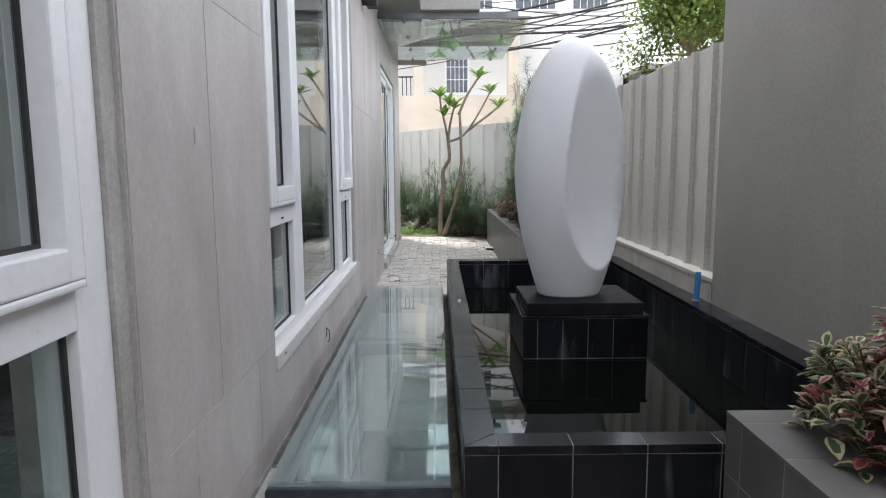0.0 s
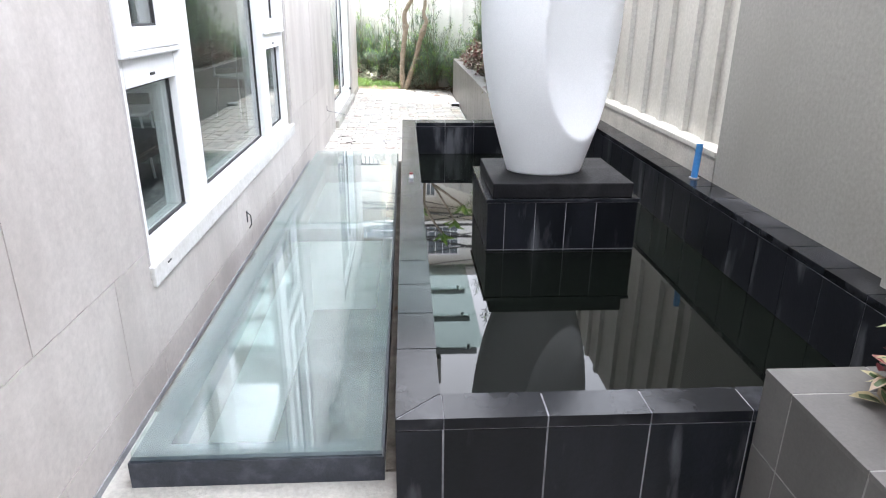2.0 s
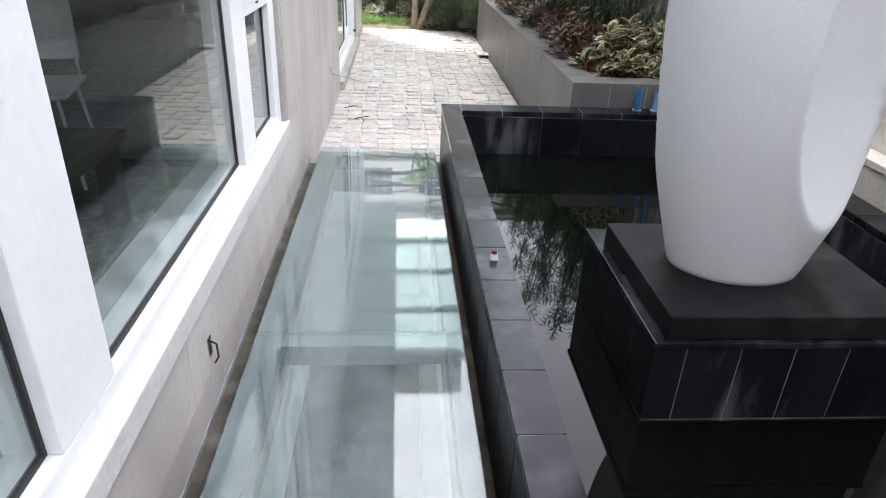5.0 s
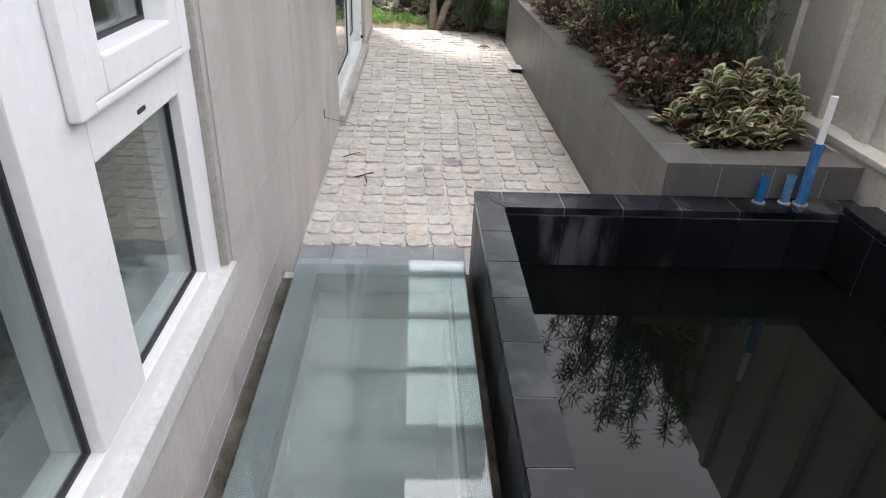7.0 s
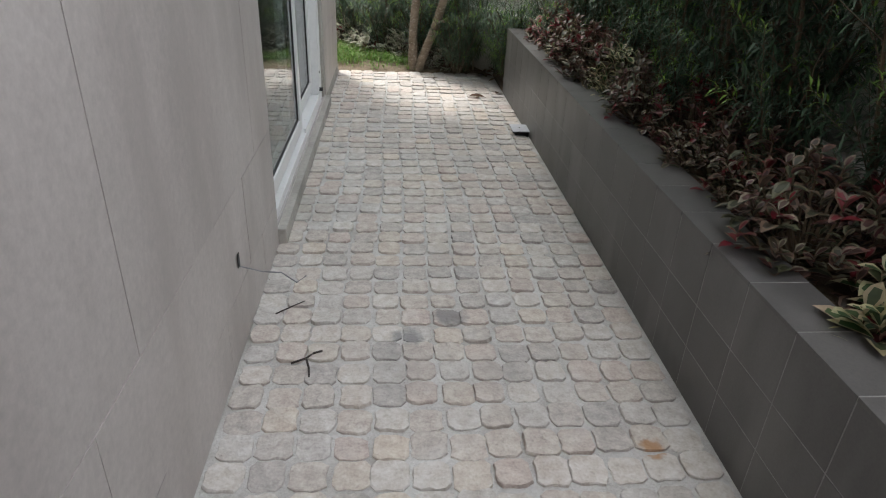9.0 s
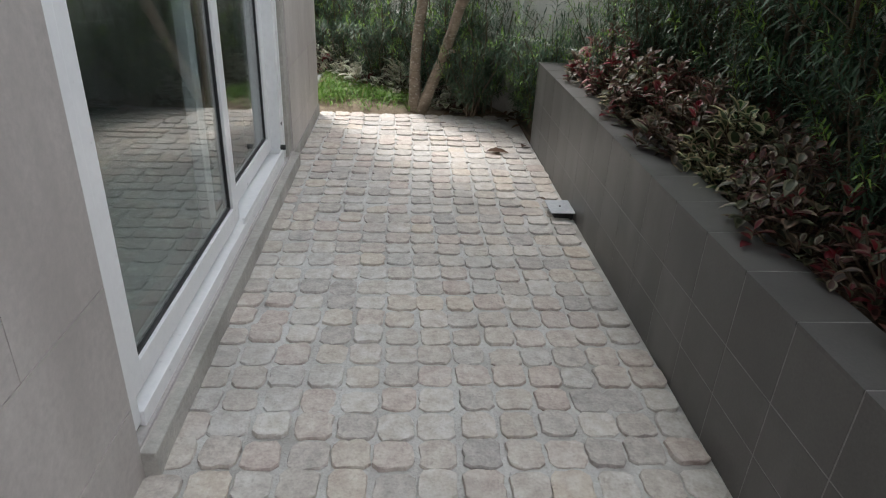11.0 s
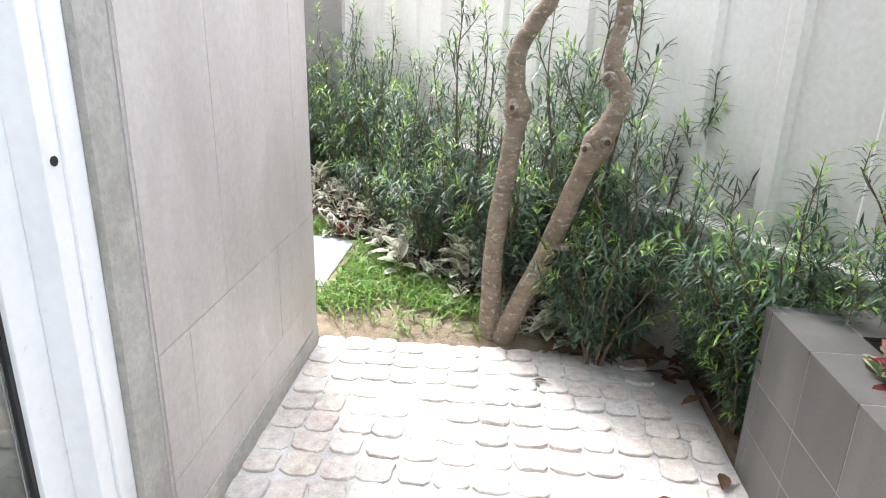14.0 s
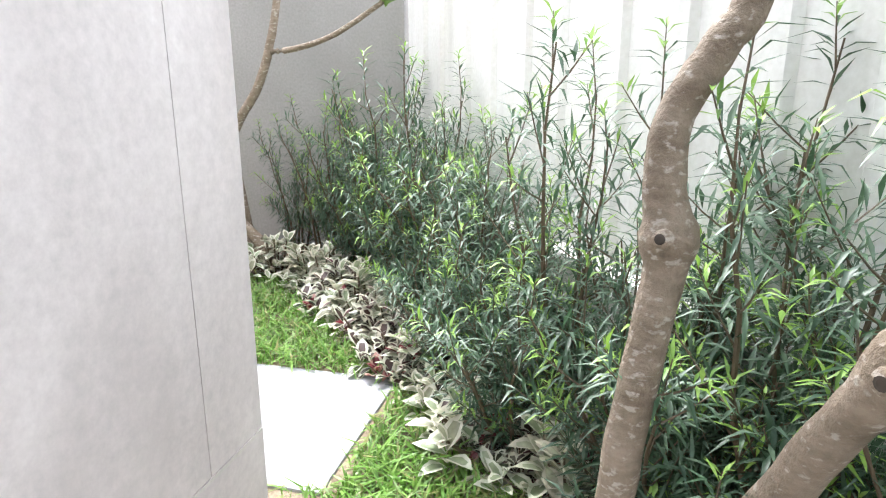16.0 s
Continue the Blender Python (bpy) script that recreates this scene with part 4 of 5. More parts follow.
for ob, (x, y) in zip(hedge, ((0.60, 12.32), (0.22, 12.62), (-0.9, 14.2))):
    ob.location = (x, y, 0.0355)
for x, y, sz in ((0.88, 11.62, 0.75), (0.86, 11.82, 0.62), (1.02, 11.5, 0.85), (0.55, 12.3, 0.7), (0.86, 11.47, 0.55), (0.35, 12.4, 0.7), (0.98, 11.50, 0.62), (0.93, 11.64, 0.95), (1.05, 11.42, 0.8)):
    put(hedge[2], x, y, 0.0355, r_.uniform(0, 6), sz)
for i, q in enumerate(spots[3::2]):
    if not (q.y < 11.6 and q.x > 0.8):
        put(hedge[2], q.x - 0.12, q.y - 0.1, 0.0355, r_.uniform(0, 6), r_.uniform(0.6, 0.85))
for x, y, sz in ((-1.62, 14.72, 0.95), (-1.85, 14.9, 0.85), (-1.35, 14.5, 0.9), (-2.1, 15.0, 0.8), (-1.1, 14.25, 0.8)):
    put(hedge[0], x, y, 0.0355, r_.uniform(0, 6), sz)
# tall row in the planter
tall[0].location, tall[1].location = (1.36, 8.0, 0.494), (1.38, 8.5, 0.494)
for i, y in enumerate((7.45, 9.0, 9.45, 9.9, 10.3)):
    put(tall[i % 2], 1.38 + r_.uniform(-0.06, 0.03), y, 0.494, r_.uniform(0, 6), r_.uniform(0.85, 1.05))
for y in (7.9, 8.7, 9.6, 10.4):
    put(hedge[r_.randint(0, 2)], 1.22 + r_.uniform(-0.05, 0.05), y, 0.494, r_.uniform(0, 6), r_.uniform(0.55, 0.75))
for x, y, sz in ((1.30, 10.75, 0.85), (1.12, 11.14, 0.62), (1.20, 11.02, 0.8), (1.22, 10.45, 0.8), (1.05, 10.6, 0.5)):
    put(hedge[1 if sz > 0.7 else 2], x, y, 0.494, r_.uniform(0, 6), sz)
# broad-leaved shrubs
CREAMS, DULLS = [VGREEN, VCREAM, VRED, VPINK], [VDARK, VDULL, VRED, VDULL]
vc = [broad_shrub(31, 0.36, 0.26, 46, 0.105, 0.04, CREAMS, "cream and green variegated shrub in the planter", "shrubs in the long planter")]
vd = [broad_shrub(33, 0.38, 0.26, 52, 0.07, 0.1, DULLS, "dark bronze-leaved shrub in the planter", "shrubs in the long planter"),
      broad_shrub(34, 0.42, 0.24, 50, 0.068, 0.55, DULLS, "dark red-leaved shrub in the planter", "shrubs in the long planter")]
vn = broad_shrub(35, 0.50, 0.31, 150, 0.068, 0.42, CREAMS, "shrub with cream, green and red leaves in the near planter", "shrubs in the near planter")
vr = broad_shrub(38, 0.34, 0.22, 46, 0.082, 0.75, CREAMS, "red, pink and cream shrub at the planter end", "shrubs in the long planter")
vr.location = (1.12, 10.92, 0.494)
put(vr, 1.08, 10.55, 0.494, 2.0, 0.8)
vb = [broad_shrub(36, 0.25, 0.19, 20, 0.088, 0.08, [VSILVER, VPALE, VRED, VPINK], "low cream variegated shrub edging the lawn", "shrubs edging the lawn"),
      broad_shrub(37, 0.22, 0.18, 20, 0.08, 0.25, [VDARK, VPALE, VRED, VPINK], "low cream and bronze shrub edging the lawn", "shrubs edging the lawn")]
vc[0].location = (1.22, 6.86, 0.494)
put(vc[0], 1.45, 7.05, 0.494, 2.0, 0.8)
put(vc[0], 1.12, 9.25, 0.494, 4.0, 0.8)
put(vc[0], 1.10, 10.2, 0.494, 5.0, 0.7)
vd[0].location, vd[1].location = (1.10, 7.35, 0.494), (1.30, 10.95, 0.494)
for y in (7.7, 8.05, 8.4, 8.75, 9.0, 9.55, 9.85, 10.05, 10.35, 10.72):
    put(vd[1] if y > 10.6 or r_.random() < 0.25 else vd[0], 1.10 + r_.uniform(-0.04, 0.06), y, 0.494, r_.uniform(0, 6), r_.uniform(0.8, 1.05))
for y in (7.25, 8.2, 9.2, 10.0):
    put(vd[0], 1.36, y, 0.494, r_.uniform(0, 6), 0.95)
vn.location = (1.27, 2.10, 0.463)
put(vn, 1.30, 1.62, 0.463, 2.2, 0.95)
put(vn, 1.30, 1.15, 0.463, 4.2, 0.9)
edge = [Vector((0.34, 12.17)).lerp(Vector((-1.42, 14.08)), i / 17) for i in range(18)]
vb[0].location, vb[1].location = (edge[0].x, edge[0].y, 0.0355), (edge[1].x, edge[1].y, 0.0355)
for i, q in enumerate(edge[2:]):
    put(vb[i % 2], q.x + r_.uniform(-0.06, 0.06), q.y + r_.uniform(-0.06, 0.06), 0.0355, r_.uniform(0, 6), r_.uniform(0.95, 1.3))
for x, y in ((-1.7, 14.35), (-2.0, 14.45), (-1.55, 14.25), (-2.3, 14.5)):
    put(vb[0], x, y, 0.0355, r_.uniform(0, 6), 1.1)

# ---------------------------------------------------------------- frangipani trees
def plumeria_head(bag, at, way, r, n=11):
    for j in range(n):
        a = j * 2.4 + r.random() * 0.5
        tilt = r.uniform(0.5, 1.35)
        d = Vector((math.cos(a) * math.sin(tilt), math.sin(a) * math.sin(tilt), math.cos(tilt))) + way * 0.3
        L = r.uniform(0.16, 0.27)
        bag.broad(at - UP * 0.006 * j, d, UP, L, L * 0.37, 0, 0, r.uniform(0.1, 0.35))


def limb(bm, pts, radii, seed, knots=()):
    """A limb with a gentle wander and swollen knots."""
    r = random.Random(seed)
    pts = [Vector(p_) for p_ in pts]
    fine, rad = [], []
    for i in range(len(pts) - 1):
        for k in range(5):
            q = k / 5
            a, b, c, d = pts[max(i - 1, 0)], pts[i], pts[i + 1], pts[min(i + 2, len(pts) - 1)]
            v = 0.5 * ((2 * b) + (c - a) * q + (2 * a - 5 * b + 4 * c - d) * q * q + (3 * b - a - 3 * c + d) * q ** 3)
            fine.append(v + Vector((r.uniform(-1, 1), r.uniform(-1, 1), 0)) * 0.002)
            w = radii[i] + (radii[i + 1] - radii[i]) * q
            for z in knots:
                w *= 1 + 0.36 * math.exp(-((v.z - z) / 0.035) ** 2)
            rad.append(w * r.uniform(0.97, 1.03))
    fine.append(pts[-1])
    rad.append(radii[-1])
    return tube(bm, fine, rad, 12)


tree = thing("frangipani_tree", "two-stemmed frangipani with scarred grey-brown trunks", "tree")
part("trunk", limb(bmesh.new(), [(0.03, 12.12, -0.05), (0.02, 12.11, 0.17), (0.022, 12.10, 0.40), (0.04, 12.10, 0.62), (0.072, 12.10, 0.86), (0.082, 12.10, 0.97), (0.064, 12.10, 1.09), (0.075, 12.10, 1.20), (0.135, 12.10, 1.31), (0.185, 12.11, 1.42), (0.16, 12.11, 1.75)],
                   [0.056, 0.045, 0.041, 0.040, 0.039, 0.042, 0.038, 0.034, 0.033, 0.033, 0.029], 1, (0.98,)), BARK, tree, smooth=True)
part("trunk", limb(bmesh.new(), [(0.06, 12.10, -0.05), (0.12, 12.06, 0.15), (0.20, 12.0, 0.375), (0.255, 11.92, 0.57), (0.306, 11.83, 0.78), (0.348, 11.76, 0.915), (0.38, 11.735, 1.0), (0.402, 11.73, 1.075), (0.368, 11.74, 1.15), (0.364, 11.745, 1.22), (0.385, 11.76, 1.40), (0.36, 11.8, 2.2)],
                   [0.052, 0.044, 0.040, 0.038, 0.036, 0.040, 0.034, 0.033, 0.031, 0.027, 0.025, 0.022], 2, (0.91,)), BARK, tree, smooth=True)
for at_, out_, rad_ in (((0.072, 12.062, 0.985), (-0.012, -0.022, 0.004), 0.017), ((0.318, 11.735, 0.90), (-0.02, -0.016, 0.0), 0.018), ((0.36, 11.722, 0.925), (0.006, -0.024, 0.002), 0.019), ((0.362, 11.722, 1.12), (-0.018, -0.018, 0.01), 0.023), ((0.272, 11.90, 0.50), (0.03, -0.02, 0.006), 0.013)):
    c_, o_ = Vector(at_), Vector(out_)
    part("burl", tube(bmesh.new(), [c_ - o_, c_ + o_ * 0.5, c_ + o_, c_ + o_ * 0.96], [rad_ * 1.25, rad_ * 1.1, rad_ * 0.85, rad_ * 0.55], 12), BARK, tree, smooth=True)
    part("knot_hole", tube(bmesh.new(), [c_ + o_ * 0.5, c_ + o_ * 0.99, c_ + o_ * 1.03], [rad_ * 0.55, rad_ * 0.6, rad_ * 0.35], 10), DARKWOOD, tree)
for i, pts_ in enumerate(([(0.16, 12.11, 1.7), (0.12, 12.1, 1.95), (0.04, 12.1, 2.3), (0.02, 12.1, 2.5)],
                          [(0.16, 12.11, 1.72), (0.2, 12.05, 2.0), (0.27, 12.0, 2.3)],
                          [(0.16, 12.11, 1.7), (0.42, 12.0, 1.8), (0.65, 11.9, 2.1), (0.9, 11.9, 2.55)],
                          [(0.52, 11.95, 1.9), (0.8, 11.95, 2.1), (1.05, 12.0, 2.3)],
                          [(0.34, 11.8, 2.15), (0.5, 11.88, 2.5), (0.7, 11.95, 2.8)])):
    part("limb", limb(bmesh.new(), pts_, [0.026, 0.02, 0.017, 0.014][:len(pts_)], 10 + i), BARK, tree, smooth=True)
bag = Bag()
for at in ((0.02, 12.1, 2.52), (0.27, 12.0, 2.32), (0.9, 11.9, 2.57), (1.05, 12.0, 2.32), (0.7, 11.95, 2.82), (0.18, 12.02, 2.36), (0.1, 12.1, 2.2)):
    plumeria_head(bag, Vector(at), Vector((0, 0, 1)), r_)
crown = new("foliage", bag.mesh("leaves", [PLUM]))
crown.parent = tree

tree2 = thing("frangipani_tree", "slender bent frangipani in the corner of the lawn", "tree")
part("trunk", limb(bmesh.new(), [(-2.0, 14.55, -0.05), (-2.12, 14.55, 0.2), (-2.32, 14.55, 0.42), (-2.36, 14.55, 0.7), (-2.3, 14.6, 0.95), (-2.1, 14.6, 1.25), (-1.98, 14.6, 1.6), (-1.9, 14.6, 2.0)],
                   [0.045, 0.04, 0.036, 0.034, 0.03, 0.028, 0.024, 0.02], 5), BARK, tree2, smooth=True)
part("limb", limb(bmesh.new(), [(-2.03, 14.6, 1.42), (-1.85, 14.62, 1.44), (-1.6, 14.63, 1.52), (-1.3, 14.65, 1.7)], [0.02, 0.018, 0.016, 0.014], 6), BARK, tree2, smooth=True)
part("trunk", limb(bmesh.new(), [(-2.28, 14.7, -0.05), (-2.36, 14.7, 0.5), (-2.45, 14.7, 1.2), (-2.4, 14.7, 2.0)], [0.045, 0.04, 0.035, 0.03], 7), BARK, tree2, smooth=True)
bag = Bag()
for at in ((-1.9, 14.6, 2.02), (-1.3, 14.65, 1.72), (-2.4, 14.7, 2.02)):
    plumeria_head(bag, Vector(at), UP, r_)
crown = new("foliage", bag.mesh("leaves", [PLUM]))
crown.parent = tree2

# ---------------------------------------------------------------- lawn, slab, litter
tagged(new("garden_slab", data("garden_slab", boxed(-1.5, 12.46, -0.05, -0.81, 13.25, 0.048, bevel=0.008), SLABWHITE)), "pale stone stepping slab set in the lawn", "paving slab")
bag = Bag()
g_ = random.Random(3)
while len(bag.f) < 4 * 21000:
    x, y = g_.uniform(-3.2, 0.08), g_.uniform(12.06, 14.4)
    border = 0.16 - (y - 12.15) * 0.90
    if x > border - 0.06 * math.sin(y * 9) or (-1.52 < x < -0.77 and 12.44 < y < 13.24) or noise.noise((x * 4, y * 4, 0)) < -0.32:
        continue
    if y < 12.25 + 0.05 * math.sin(x * 11) and g_.random() < 0.85:
        continue
    z = min(0.035, 0.002 + (y - 12.02) * 0.14)
    d = rand_dir(g_, g_.uniform(0.2, 1.35))
    bag.blade(Vector((x, y, z)), d, UP, g_.uniform(0.045, 0.12), g_.uniform(0.007, 0.013), 0, g_.uniform(0.1, 0.5))
tagged(new("lawn", bag.mesh("lawn", [GRASSMAT])), "short bright green lawn grass", "grass", kind="stuff")
bag = Bag()
for i in range(70):
    u = g_.random()
    x, y = 0.25 + u * 0.75, 12.12 - u * 0.5 + g_.uniform(-0.08, 0.2)
    bag.broad(Vector((x, y, 0.02 + g_.uniform(0, 0.03))), Vector((g_.uniform(-1, 1), g_.uniform(-1, 1), 0.15)), UP, g_.uniform(0.06, 0.16), g_.uniform(0.025, 0.05), 0, 0, g_.uniform(-0.2, 0.4))
tagged(new("leaf_litter", bag.mesh("leaf_litter", [DEAD])), "brown dead leaves lying on the soil", "leaf litter", kind="stuff")
def dead_leaf(x, y, z, turn, size, label="curled brown dead leaf on the cobbles"):
    b = Bag()
    b.broad(Vector((0, 0, 0)), Vector((1, 0, 0.12)), UP, size, size * 0.42, 0, 0, 0.25)
    ob = tagged(new("dead_leaf", b.mesh("dead_leaf", [DEAD])), label, "leaf", "fallen leaves")
    ob.location, ob.rotation_euler = (x, y, z), (0.15, 0, turn)
dead_leaf(0.47, 11.09, 0.018, 0.2, 0.16)
dead_leaf(0.72, 11.2, 0.018, 1.2, 0.10)
dead_leaf(0.70, 10.28, 0.016, 2.2, 0.07)
# thin dark tubes standing in for a crack at a cobble edge
twig = bmesh.new()
for pts_ in ([(-0.52, 7.47, 0.014), (-0.47, 7.49, 0.02), (-0.45, 7.52, 0.018)], [(-0.47, 7.49, 0.02), (-0.455, 7.44, 0.016), (-0.45, 7.40, 0.012)], [(-0.45, 7.52, 0.018), (-0.42, 7.54, 0.014)]):
    tube(twig, pts_, [0.004, 0.004, 0.0025][:len(pts_)], 6)
tagged(new("twig", data("twig", twig, DARKWOOD, True)), "dark forked crack at a cobble edge, built as thin tubes", "twig")
twig = tube(bmesh.new(), [(-0.62, 7.78, 0.012), (-0.57, 7.82, 0.016), (-0.52, 7.87, 0.013)], [0.003, 0.003, 0.002], 5)
tagged(new("twig", data("twig", twig, DARKWOOD, True)), "thin dark twig on the cobbles by the wall", "twig")
dead_leaf(0.25, 11.75, 0.016, 2.9, 0.06)
dead_leaf(-0.66, 4.62, 0.10, 1.4, 0.05, "dead leaf on the cement kerb")
dead_leaf(0.02, 3.55, 0.10, 1.0, 0.06, "dead leaf in the gap beside the glass floor")

def floating_leaf(x, y, turn, size, mat, label):
    q = Bag()
    q.broad(Vector((0, 0, 0)), Vector((1, 0, 0)), UP, size, size * 0.4, 0, 0, 0.0)
    ob = tagged(new("floating_leaf", q.mesh("floating_leaf", [mat])), label, "leaf", "leaves on the pond water")
    ob.location, ob.rotation_euler = (x, y, 0.1515), (0, 0, turn)
floating_leaf(1.12, 2.95, 0.4, 0.05, VCREAM, "small yellow leaf floating on the dark pond water")
floating_leaf(0.9, 3.4, 1.4, 0.03, VCREAM, "small pale leaf floating on the dark pond water")
floating_leaf(1.3, 3.6, 2.2, 0.035, DEAD, "small brown leaf floating on the dark pond water")
floating_leaf(0.6, 5.6, 0.9, 0.03, DEAD, "small brown leaf floating on the dark pond water")

# ---------------------------------------------------------------- small fittings
def pvc(x, y, z, h, lean=(0, 0), r=0.017, cap=None, label="short blue water pipe stub on the pond rim"):
    p_ = thing("pipe", label, "pipe", "blue pipes at the pond", (x, y, z))
    top = Vector((lean[0], lean[1], h))
    bm = bmesh.new()
    tube(bm, [(0, 0, 0), top], r, 14)
    part("stub", bm, PIPE, p_)
    part("collar", tube(bmesh.new(), [(0, 0, 0.0), (0, 0, 0.006)], r * 1.5, 14), LIGHTGROUT, p_)
    if cap:
        part("riser", tube(bmesh.new(), [top, top + Vector((lean[0], lean[1], h)).normalized() * cap], r * 0.7, 12), UPVC, p_, "grimy white riser pipe")
    else:
        part("mouth", tube(bmesh.new(), [top * 0.999, top * 1.004], r * 0.82, 14), RUBBER, p_)
    return p_
pvc(1.545, 4.34, 0.44, 0.17, (0.02, 0.03))
pvc(1.180, 6.38, 0.405, 0.115)
pvc(1.285, 6.38, 0.405, 0.115)
pvc(1.345, 6.37, 0.405, 0.25, (0.005, 0.012), 0.02, 0.18, "tall blue pipe with a white riser on the pond rim")
noz = thing("nozzle", "small white plastic nozzle on the pond rim", "nozzle", at=(0.10, 4.52, 0.405))
part("stem", tube(bmesh.new(), [(0, 0, 0), (0, 0, 0.02)], [0.013, 0.011], 12), UPVC, noz)
part("cap", tube(bmesh.new(), [(0, 0, 0.0201), (0, 0, 0.03)], [0.01, 0.008], 12), VRED, noz)
drain = thing("drain_box", "grey metal drain cover on a dark box by the planter", "drain")
part("body", boxed(0.70, 10.07, -0.02, 0.796, 10.20, 0.040), RUBBER, drain)
part("lid", boxed(0.675, 10.04, 0.0405, 0.798, 10.21, 0.046, bevel=0.0015), GALVANISED, drain)
part("screw", tube(bmesh.new(), [(0.737, 10.125, 0.046), (0.737, 10.125, 0.049)], 0.006, 8), RUBBER, drain)
hook = thing("wall_outlet", "dark cable hole with a loose wire in the wall", "wire")
part("hole", boxed(-0.6985, 7.625, 0.30, -0.6965, 7.65, 0.35), RUBBER, hook)
part("wire", tube(bmesh.new(), [(-0.697, 7.64, 0.30), (-0.62, 7.63, 0.285), (-0.56, 7.65, 0.27), (-0.50, 7.60, 0.26), (-0.47, 7.62, 0.275)], 0.0025, 5), LIGHTGROUT, hook)
hook2 = thing("wall_outlet", "thin black cable loop in a hole of the wall", "wire")
part("hole", boxed(-0.6985, 4.215, 0.265, -0.6965, 4.232, 0.32), RUBBER, hook2)
part("wire", tube(bmesh.new(), [(-0.697, 4.21, 0.32), (-0.68, 4.22, 0.30), (-0.682, 4.23, 0.25), (-0.694, 4.23, 0.23)], 0.003, 5), RUBBER, hook2)

mark = thing("wall_scuff", "short dark scuff on the stone wall", "scuff", kind="structure")
part("scuff", boxed(-0.6992, 2.29, 1.33, -0.6985, 2.30, 1.375), CEMENT, mark)

# ---------------------------------------------------------------- what stands beyond the fence
house = thing("neighbour_house", "pale two-storey neighbouring house with a balcony", "house")
part("wall", boxed(-8.0, 26.0, -0.05, 7.2, 33.0, 9.0), WHITEWALL, house)
part("balcony", boxed(-4.0, 24.6, 2.5, 3.2, 25.999, 3.85), CREAM, house)
part("roof", boxed(-8.5, 25.4, 9.001, 7.7, 33.6, 9.25), SOFFIT, house)
for x in (-0.9, 2.6):
    part("column", boxed(x, 24.7, 3.851, x + 0.4, 25.1, 6.6, bevel=0.02), CREAM, house)
part("canopy", boxed(-4.2, 24.4, 6.601, 3.4, 25.999, 6.85), WHITEWALL, house)
rail = part("railing", boxed(-4.0, 24.65, 4.5, -0.91, 24.7, 4.55), WIRE, house)
for i in range(20):
    part("baluster", boxed(-3.95 + i * 0.155, 24.66, 3.851, -3.92 + i * 0.155, 24.69, 4.499), WIRE, rail)
for x0, z0, w, h in ((0.35, 4.1, 0.8, 1.9), (-3.4, 3.9, 1.3, 2.2), (-1.9, 7.2, 1.5, 1.3), (0.6, 7.2, 1.5, 1.3), (3.0, 7.2, 1.5, 1.3), (5.2, 7.2, 1.3, 1.3), (4.6, 3.6, 1.4, 1.4)):
    win = part("window", boxed(x0 - 0.08, 25.94, z0 - 0.08, x0 + w + 0.08, 25.999, z0 + h + 0.08), UPVC, house)
    part("pane", boxed(x0, 25.92, z0, x0 + w, 25.939, z0 + h), DARKPANE, win)
    for k in range(1, 5):
        part("bar", boxed(x0 + w * k / 5 - 0.012, 25.90, z0, x0 + w * k / 5 + 0.012, 25.919, z0 + h), UPVC, win)
    for k in range(1, 4):
        part("bar", boxed(x0, 25.88, z0 + h * k / 4 - 0.012, x0 + w, 25.899, z0 + h * k / 4 + 0.012), UPVC, win)
shed = thing("neighbour_roof", "low brown roofed outbuilding beyond the fence", "house")
part("wall", boxed(7.3, 24.0, -0.05, 12.0, 28.0, 4.6), DARKWOOD, shed)
part("roof", boxed(7.25, 23.6, 4.601, 12.4, 28.4, 4.8), SOFFIT, shed)
c_ = random.Random(8)
for i in range(16):
    z0, z1 = c_.uniform(4.2, 6.6), c_.uniform(3.2, 6.4)
    y0, y1 = c_.uniform(17, 20), c_.uniform(17, 22)
    x0, x1 = -3.0 + c_.uniform(-1, 3), 8.5
    bm = bmesh.new()
    pts_ = [Vector((x0, y0, z1)).lerp(Vector((x1, y1, z0 + 1.0)), k / 12) - UP * 0.5 * math.sin(math.pi * k / 12) for k in range(13)]
    tube(bm, pts_, c_.choice((0.012, 0.016, 0.022, 0.03)), 5)
    tagged(new("cable", data("cable", bm, WIRE)), "black overhead cable sagging across the street", "cable", "overhead cables")

FARLEAF = leafy("far_tree_leaf", [(0.09, 0.15, 0.03), (0.14, 0.2, 0.045), (0.2, 0.26, 0.06), (0.06, 0.11, 0.025)])
def far_tree(x, y, zc, rad, seed, n, label):
    r = random.Random(seed)
    t_ = thing("garden_tree", label, "tree", at=(x, y, -0.05))
    bm = bmesh.new()
    limb(bm, [(0, 0, 0), (0.05, 0, zc * 0.5), (0, 0.05, zc)], [0.13, 0.1, 0.05], seed)
    ends = []
    for i in range(16):
        d = rand_dir(r, r.uniform(0.2, 1.7))
        e = Vector((0, 0, zc - 0.5)) + d * rad * r.uniform(0.5, 1.0)
        tube(bm, [(0, 0, zc - 0.8), Vector((0, 0, zc - 0.7)).lerp(e, 0.5), e], [0.04, 0.025, 0.01], 5)
        ends.append(e)
    part("trunk", bm, BARK, t_)
    b = Bag()
    for i in range(n):
        e = r.choice(ends)
        p_ = e + Vector((r.gauss(0, 1), r.gauss(0, 1), r.gauss(0, 0.8))) * rad * 0.22
        b.broad(p_, rand_dir(r, r.uniform(0.4, 2.2)), UP, r.uniform(0.09, 0.16), r.uniform(0.05, 0.08), 0, 0, 0.2)
    cr = new("crown", b.mesh("crown", [FARLEAF]))
    cr.parent = t_
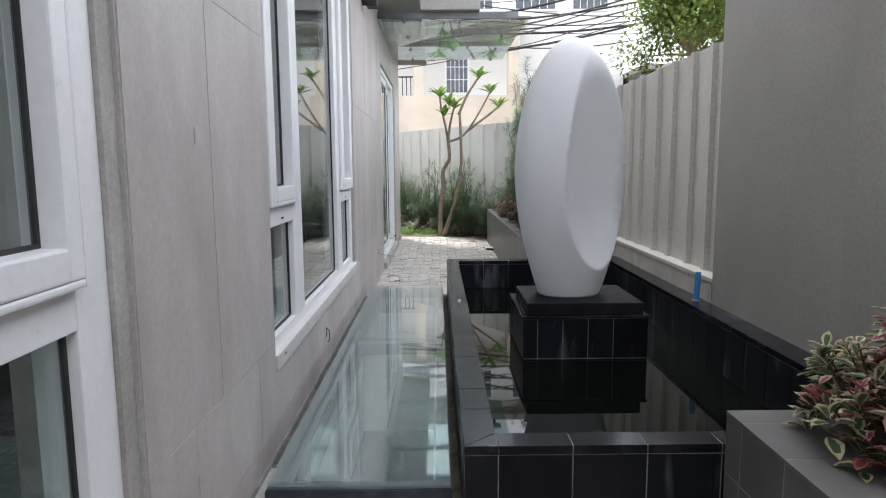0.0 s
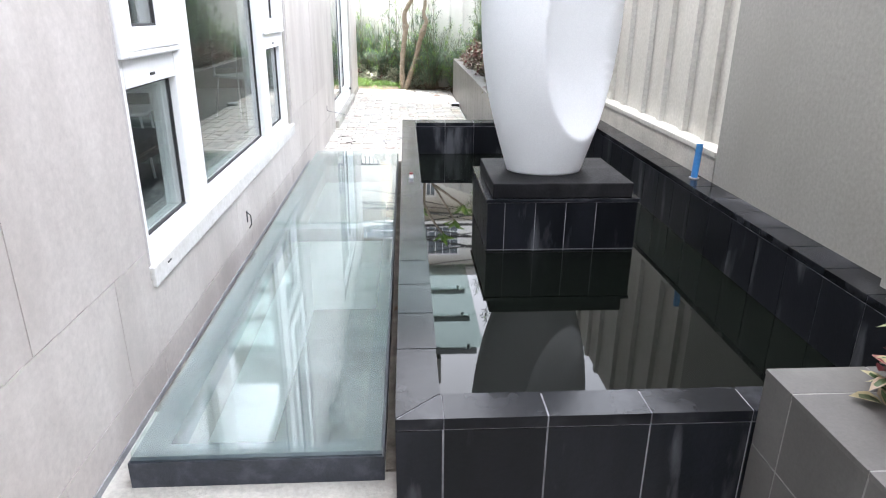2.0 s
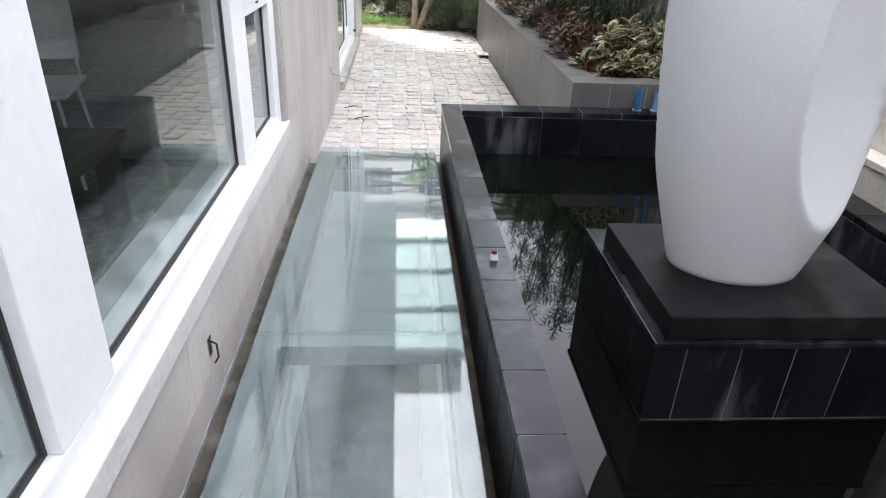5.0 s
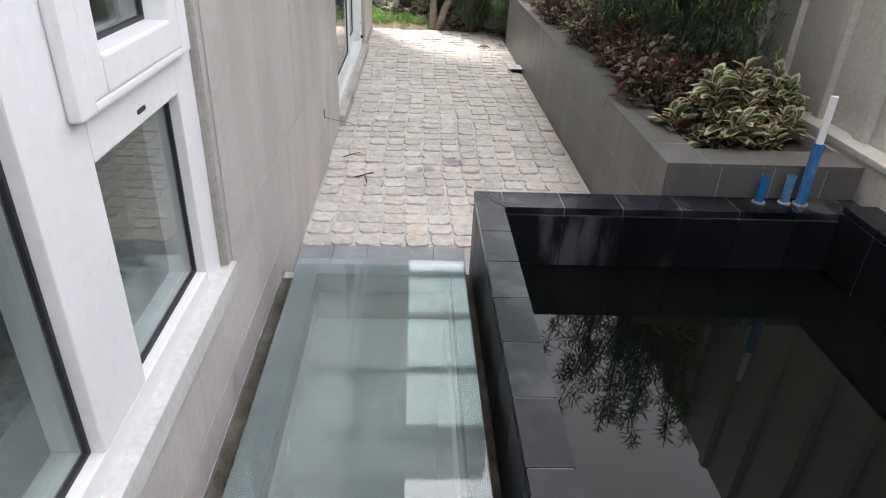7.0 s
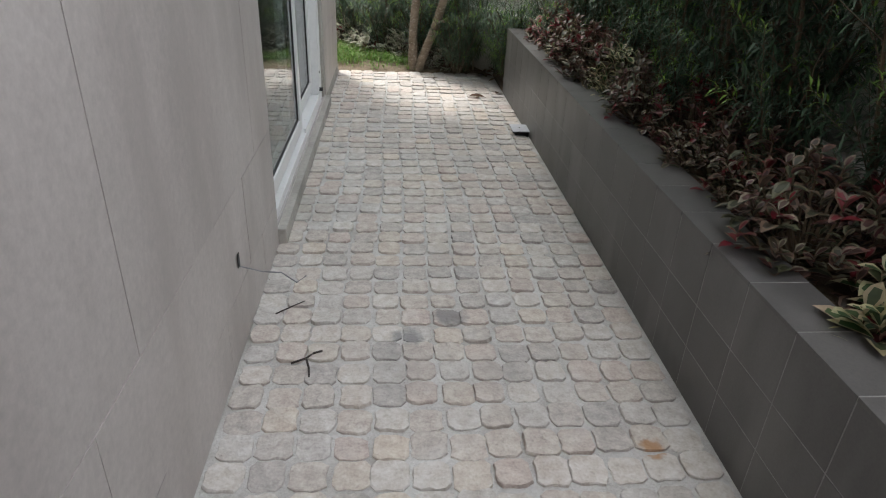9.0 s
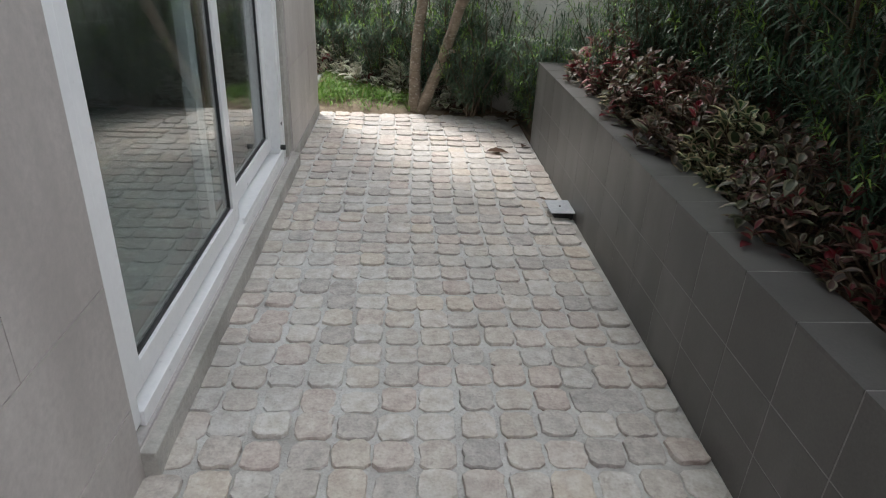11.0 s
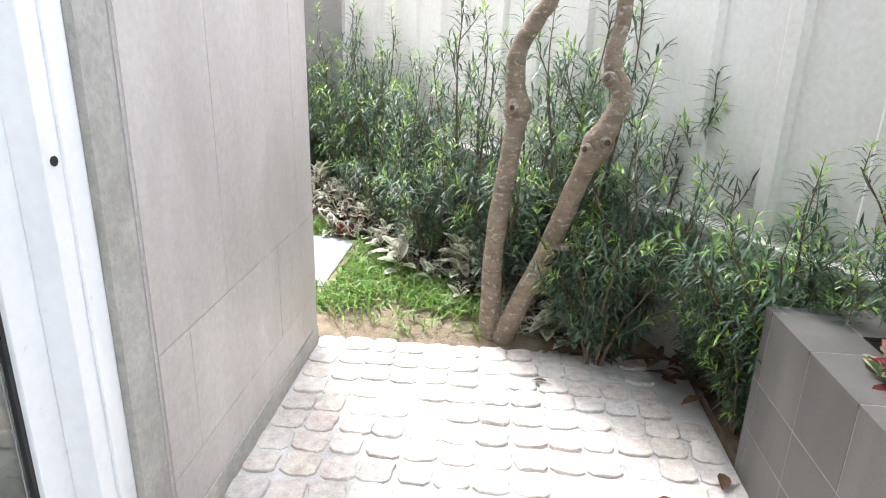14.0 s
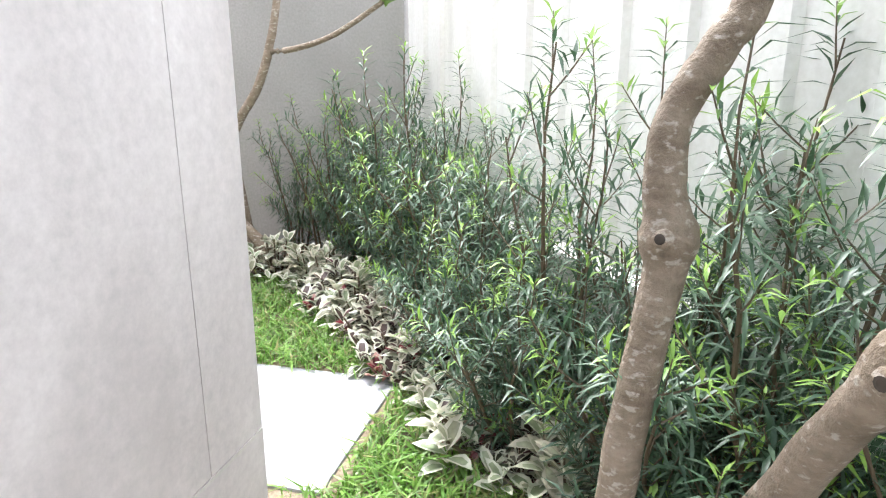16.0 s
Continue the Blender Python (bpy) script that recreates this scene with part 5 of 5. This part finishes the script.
far_tree(5.6, 15.0, 4.5, 1.45, 61, 7500, "leafy yellow-green tree behind the fence")
far_tree(7.6, 17.5, 4.8, 1.6, 62, 5000, "leafy green tree behind the fence")


# ---------------------------------------------------------------- wall cladding and cobbles
rng = random.Random(5)
ROWS_Z = [(-0.04, 0.218), (0.2205, 0.5545), (0.557, 1.756), (1.7585, 3.04)]
for k, (z0, z1) in enumerate(ROWS_Z):
    y = (3.05, 2.19, 2.42, 2.19)[k] - 0.6255 * 10
    while y < 12.0:
        for a0, b0, a1, b1 in minus((max(y, -3.0), z0, min(y + 0.6232, 11.985), z1), HOLES):
            if a1 - a0 > 0.01 and b1 - b0 > 0.01:
                o = rng.uniform(-0.0009, 0.0009)
                part("stone_slab", boxed(-0.7119, a0, b0, -0.70 + o, a1, b1), STONE, wall_west)
        y += 0.6255
structure("baseboard", boxed(-0.699, 10.72, -0.05, -0.694, 11.98, 0.075), CEMENT, "thin cement skirting at the foot of the wall", "baseboard")

cobbles = thing("cobble_paving", "pale worn cobblestones laid in mortar", "paving", kind="structure")
part("mortar_bed", box(boxed(-0.70, 6.701, -0.05, 0.80, 12.02, -0.003), 0.0445, 6.4265, -0.05, 0.80, 6.7005, -0.0031), MORTAR, cobbles)
def cobble(bm, w, d, h, rng, at=(0, 0, 0), tip=0.0, lean=0.0):
    """A worn, unevenly rounded block."""
    n = 16
    lo, mid, hi = [], [], []
    for i in range(n):
        a = 2 * math.pi * (i + 0.5) / n
        c, s = math.cos(a), math.sin(a)
        q = (abs(c) ** 9 + abs(s) ** 9) ** (-1 / 9)
        j = 1 + rng.uniform(-0.09, 0.04)
        x, y = c * q * w / 2 * j, s * q * d / 2 * j
        lo.append(bm.verts.new((at[0] + x, at[1] + y, -0.03)))
        up = at[2] + y * tip + x * lean
        mid.append(bm.verts.new((at[0] + x * 0.985, at[1] + y * 0.985, up + h * rng.uniform(0.2, 0.6))))
        hi.append(bm.verts.new((at[0] + x * (e := rng.uniform(0.90, 0.98)), at[1] + y * e, up + h * rng.uniform(0.7, 1.15))))
    for a, b in ((lo, mid), (mid, hi)):
        for i in range(n):
            bm.faces.new((a[i], a[(i + 1) % n], b[(i + 1) % n], b[i]))
    c = bm.verts.new((at[0], at[1], at[2] + h * 1.08))
    for i in range(n):
        bm.faces.new((hi[i], hi[(i + 1) % n], c))
    return bm
MESHES = []
for i in range(26):
    MESHES.append(data("cobble", cobble(bmesh.new(), 0.109, 0.106, rng.uniform(0.003, 0.008), rng), COBBLE))
far = bmesh.new()
y, r = 6.522, 0
count = 0
while y < 11.99:
    for col in range(13):
        w = rng.uniform(0.102, 0.115)
        c = -0.643 + col * 0.1146 + rng.uniform(-0.006, 0.006) + 0.012 * math.sin(r * 0.31 + col * 0.2)
        yy = y + rng.uniform(-0.006, 0.006) + 0.006 * math.sin(c * 5 + r)
        if c + 0.05 < 0.80 and not (y < 6.74 and c < 0.1) and not c > 0.76 - max(0.0, y - 11.34) * 0.14:
            if y > 9.45 and count < 300:
                ob = new("cobble", rng.choice(MESHES))
                ob.parent = cobbles
                ob.location = (c, yy, rng.uniform(-0.003, 0.003))
                ob.rotation_euler = (rng.uniform(-0.08, 0.06), rng.uniform(-0.05, 0.05), rng.uniform(-0.08, 0.08))
                ob.scale = (w / 0.109, rng.uniform(0.95, 1.05), 1)
                count += 1
            else:
                cobble(far, w, 0.108 * rng.uniform(0.94, 1.04), rng.uniform(0.003, 0.010), rng, (c, yy, rng.uniform(-0.004, 0.003)), rng.uniform(-0.08, 0.06), rng.uniform(-0.05, 0.05))
    y += 0.1135
    r += 1
tagged(part("more_cobbles", far, COBBLEJOIN, cobbles), kind="stuff")
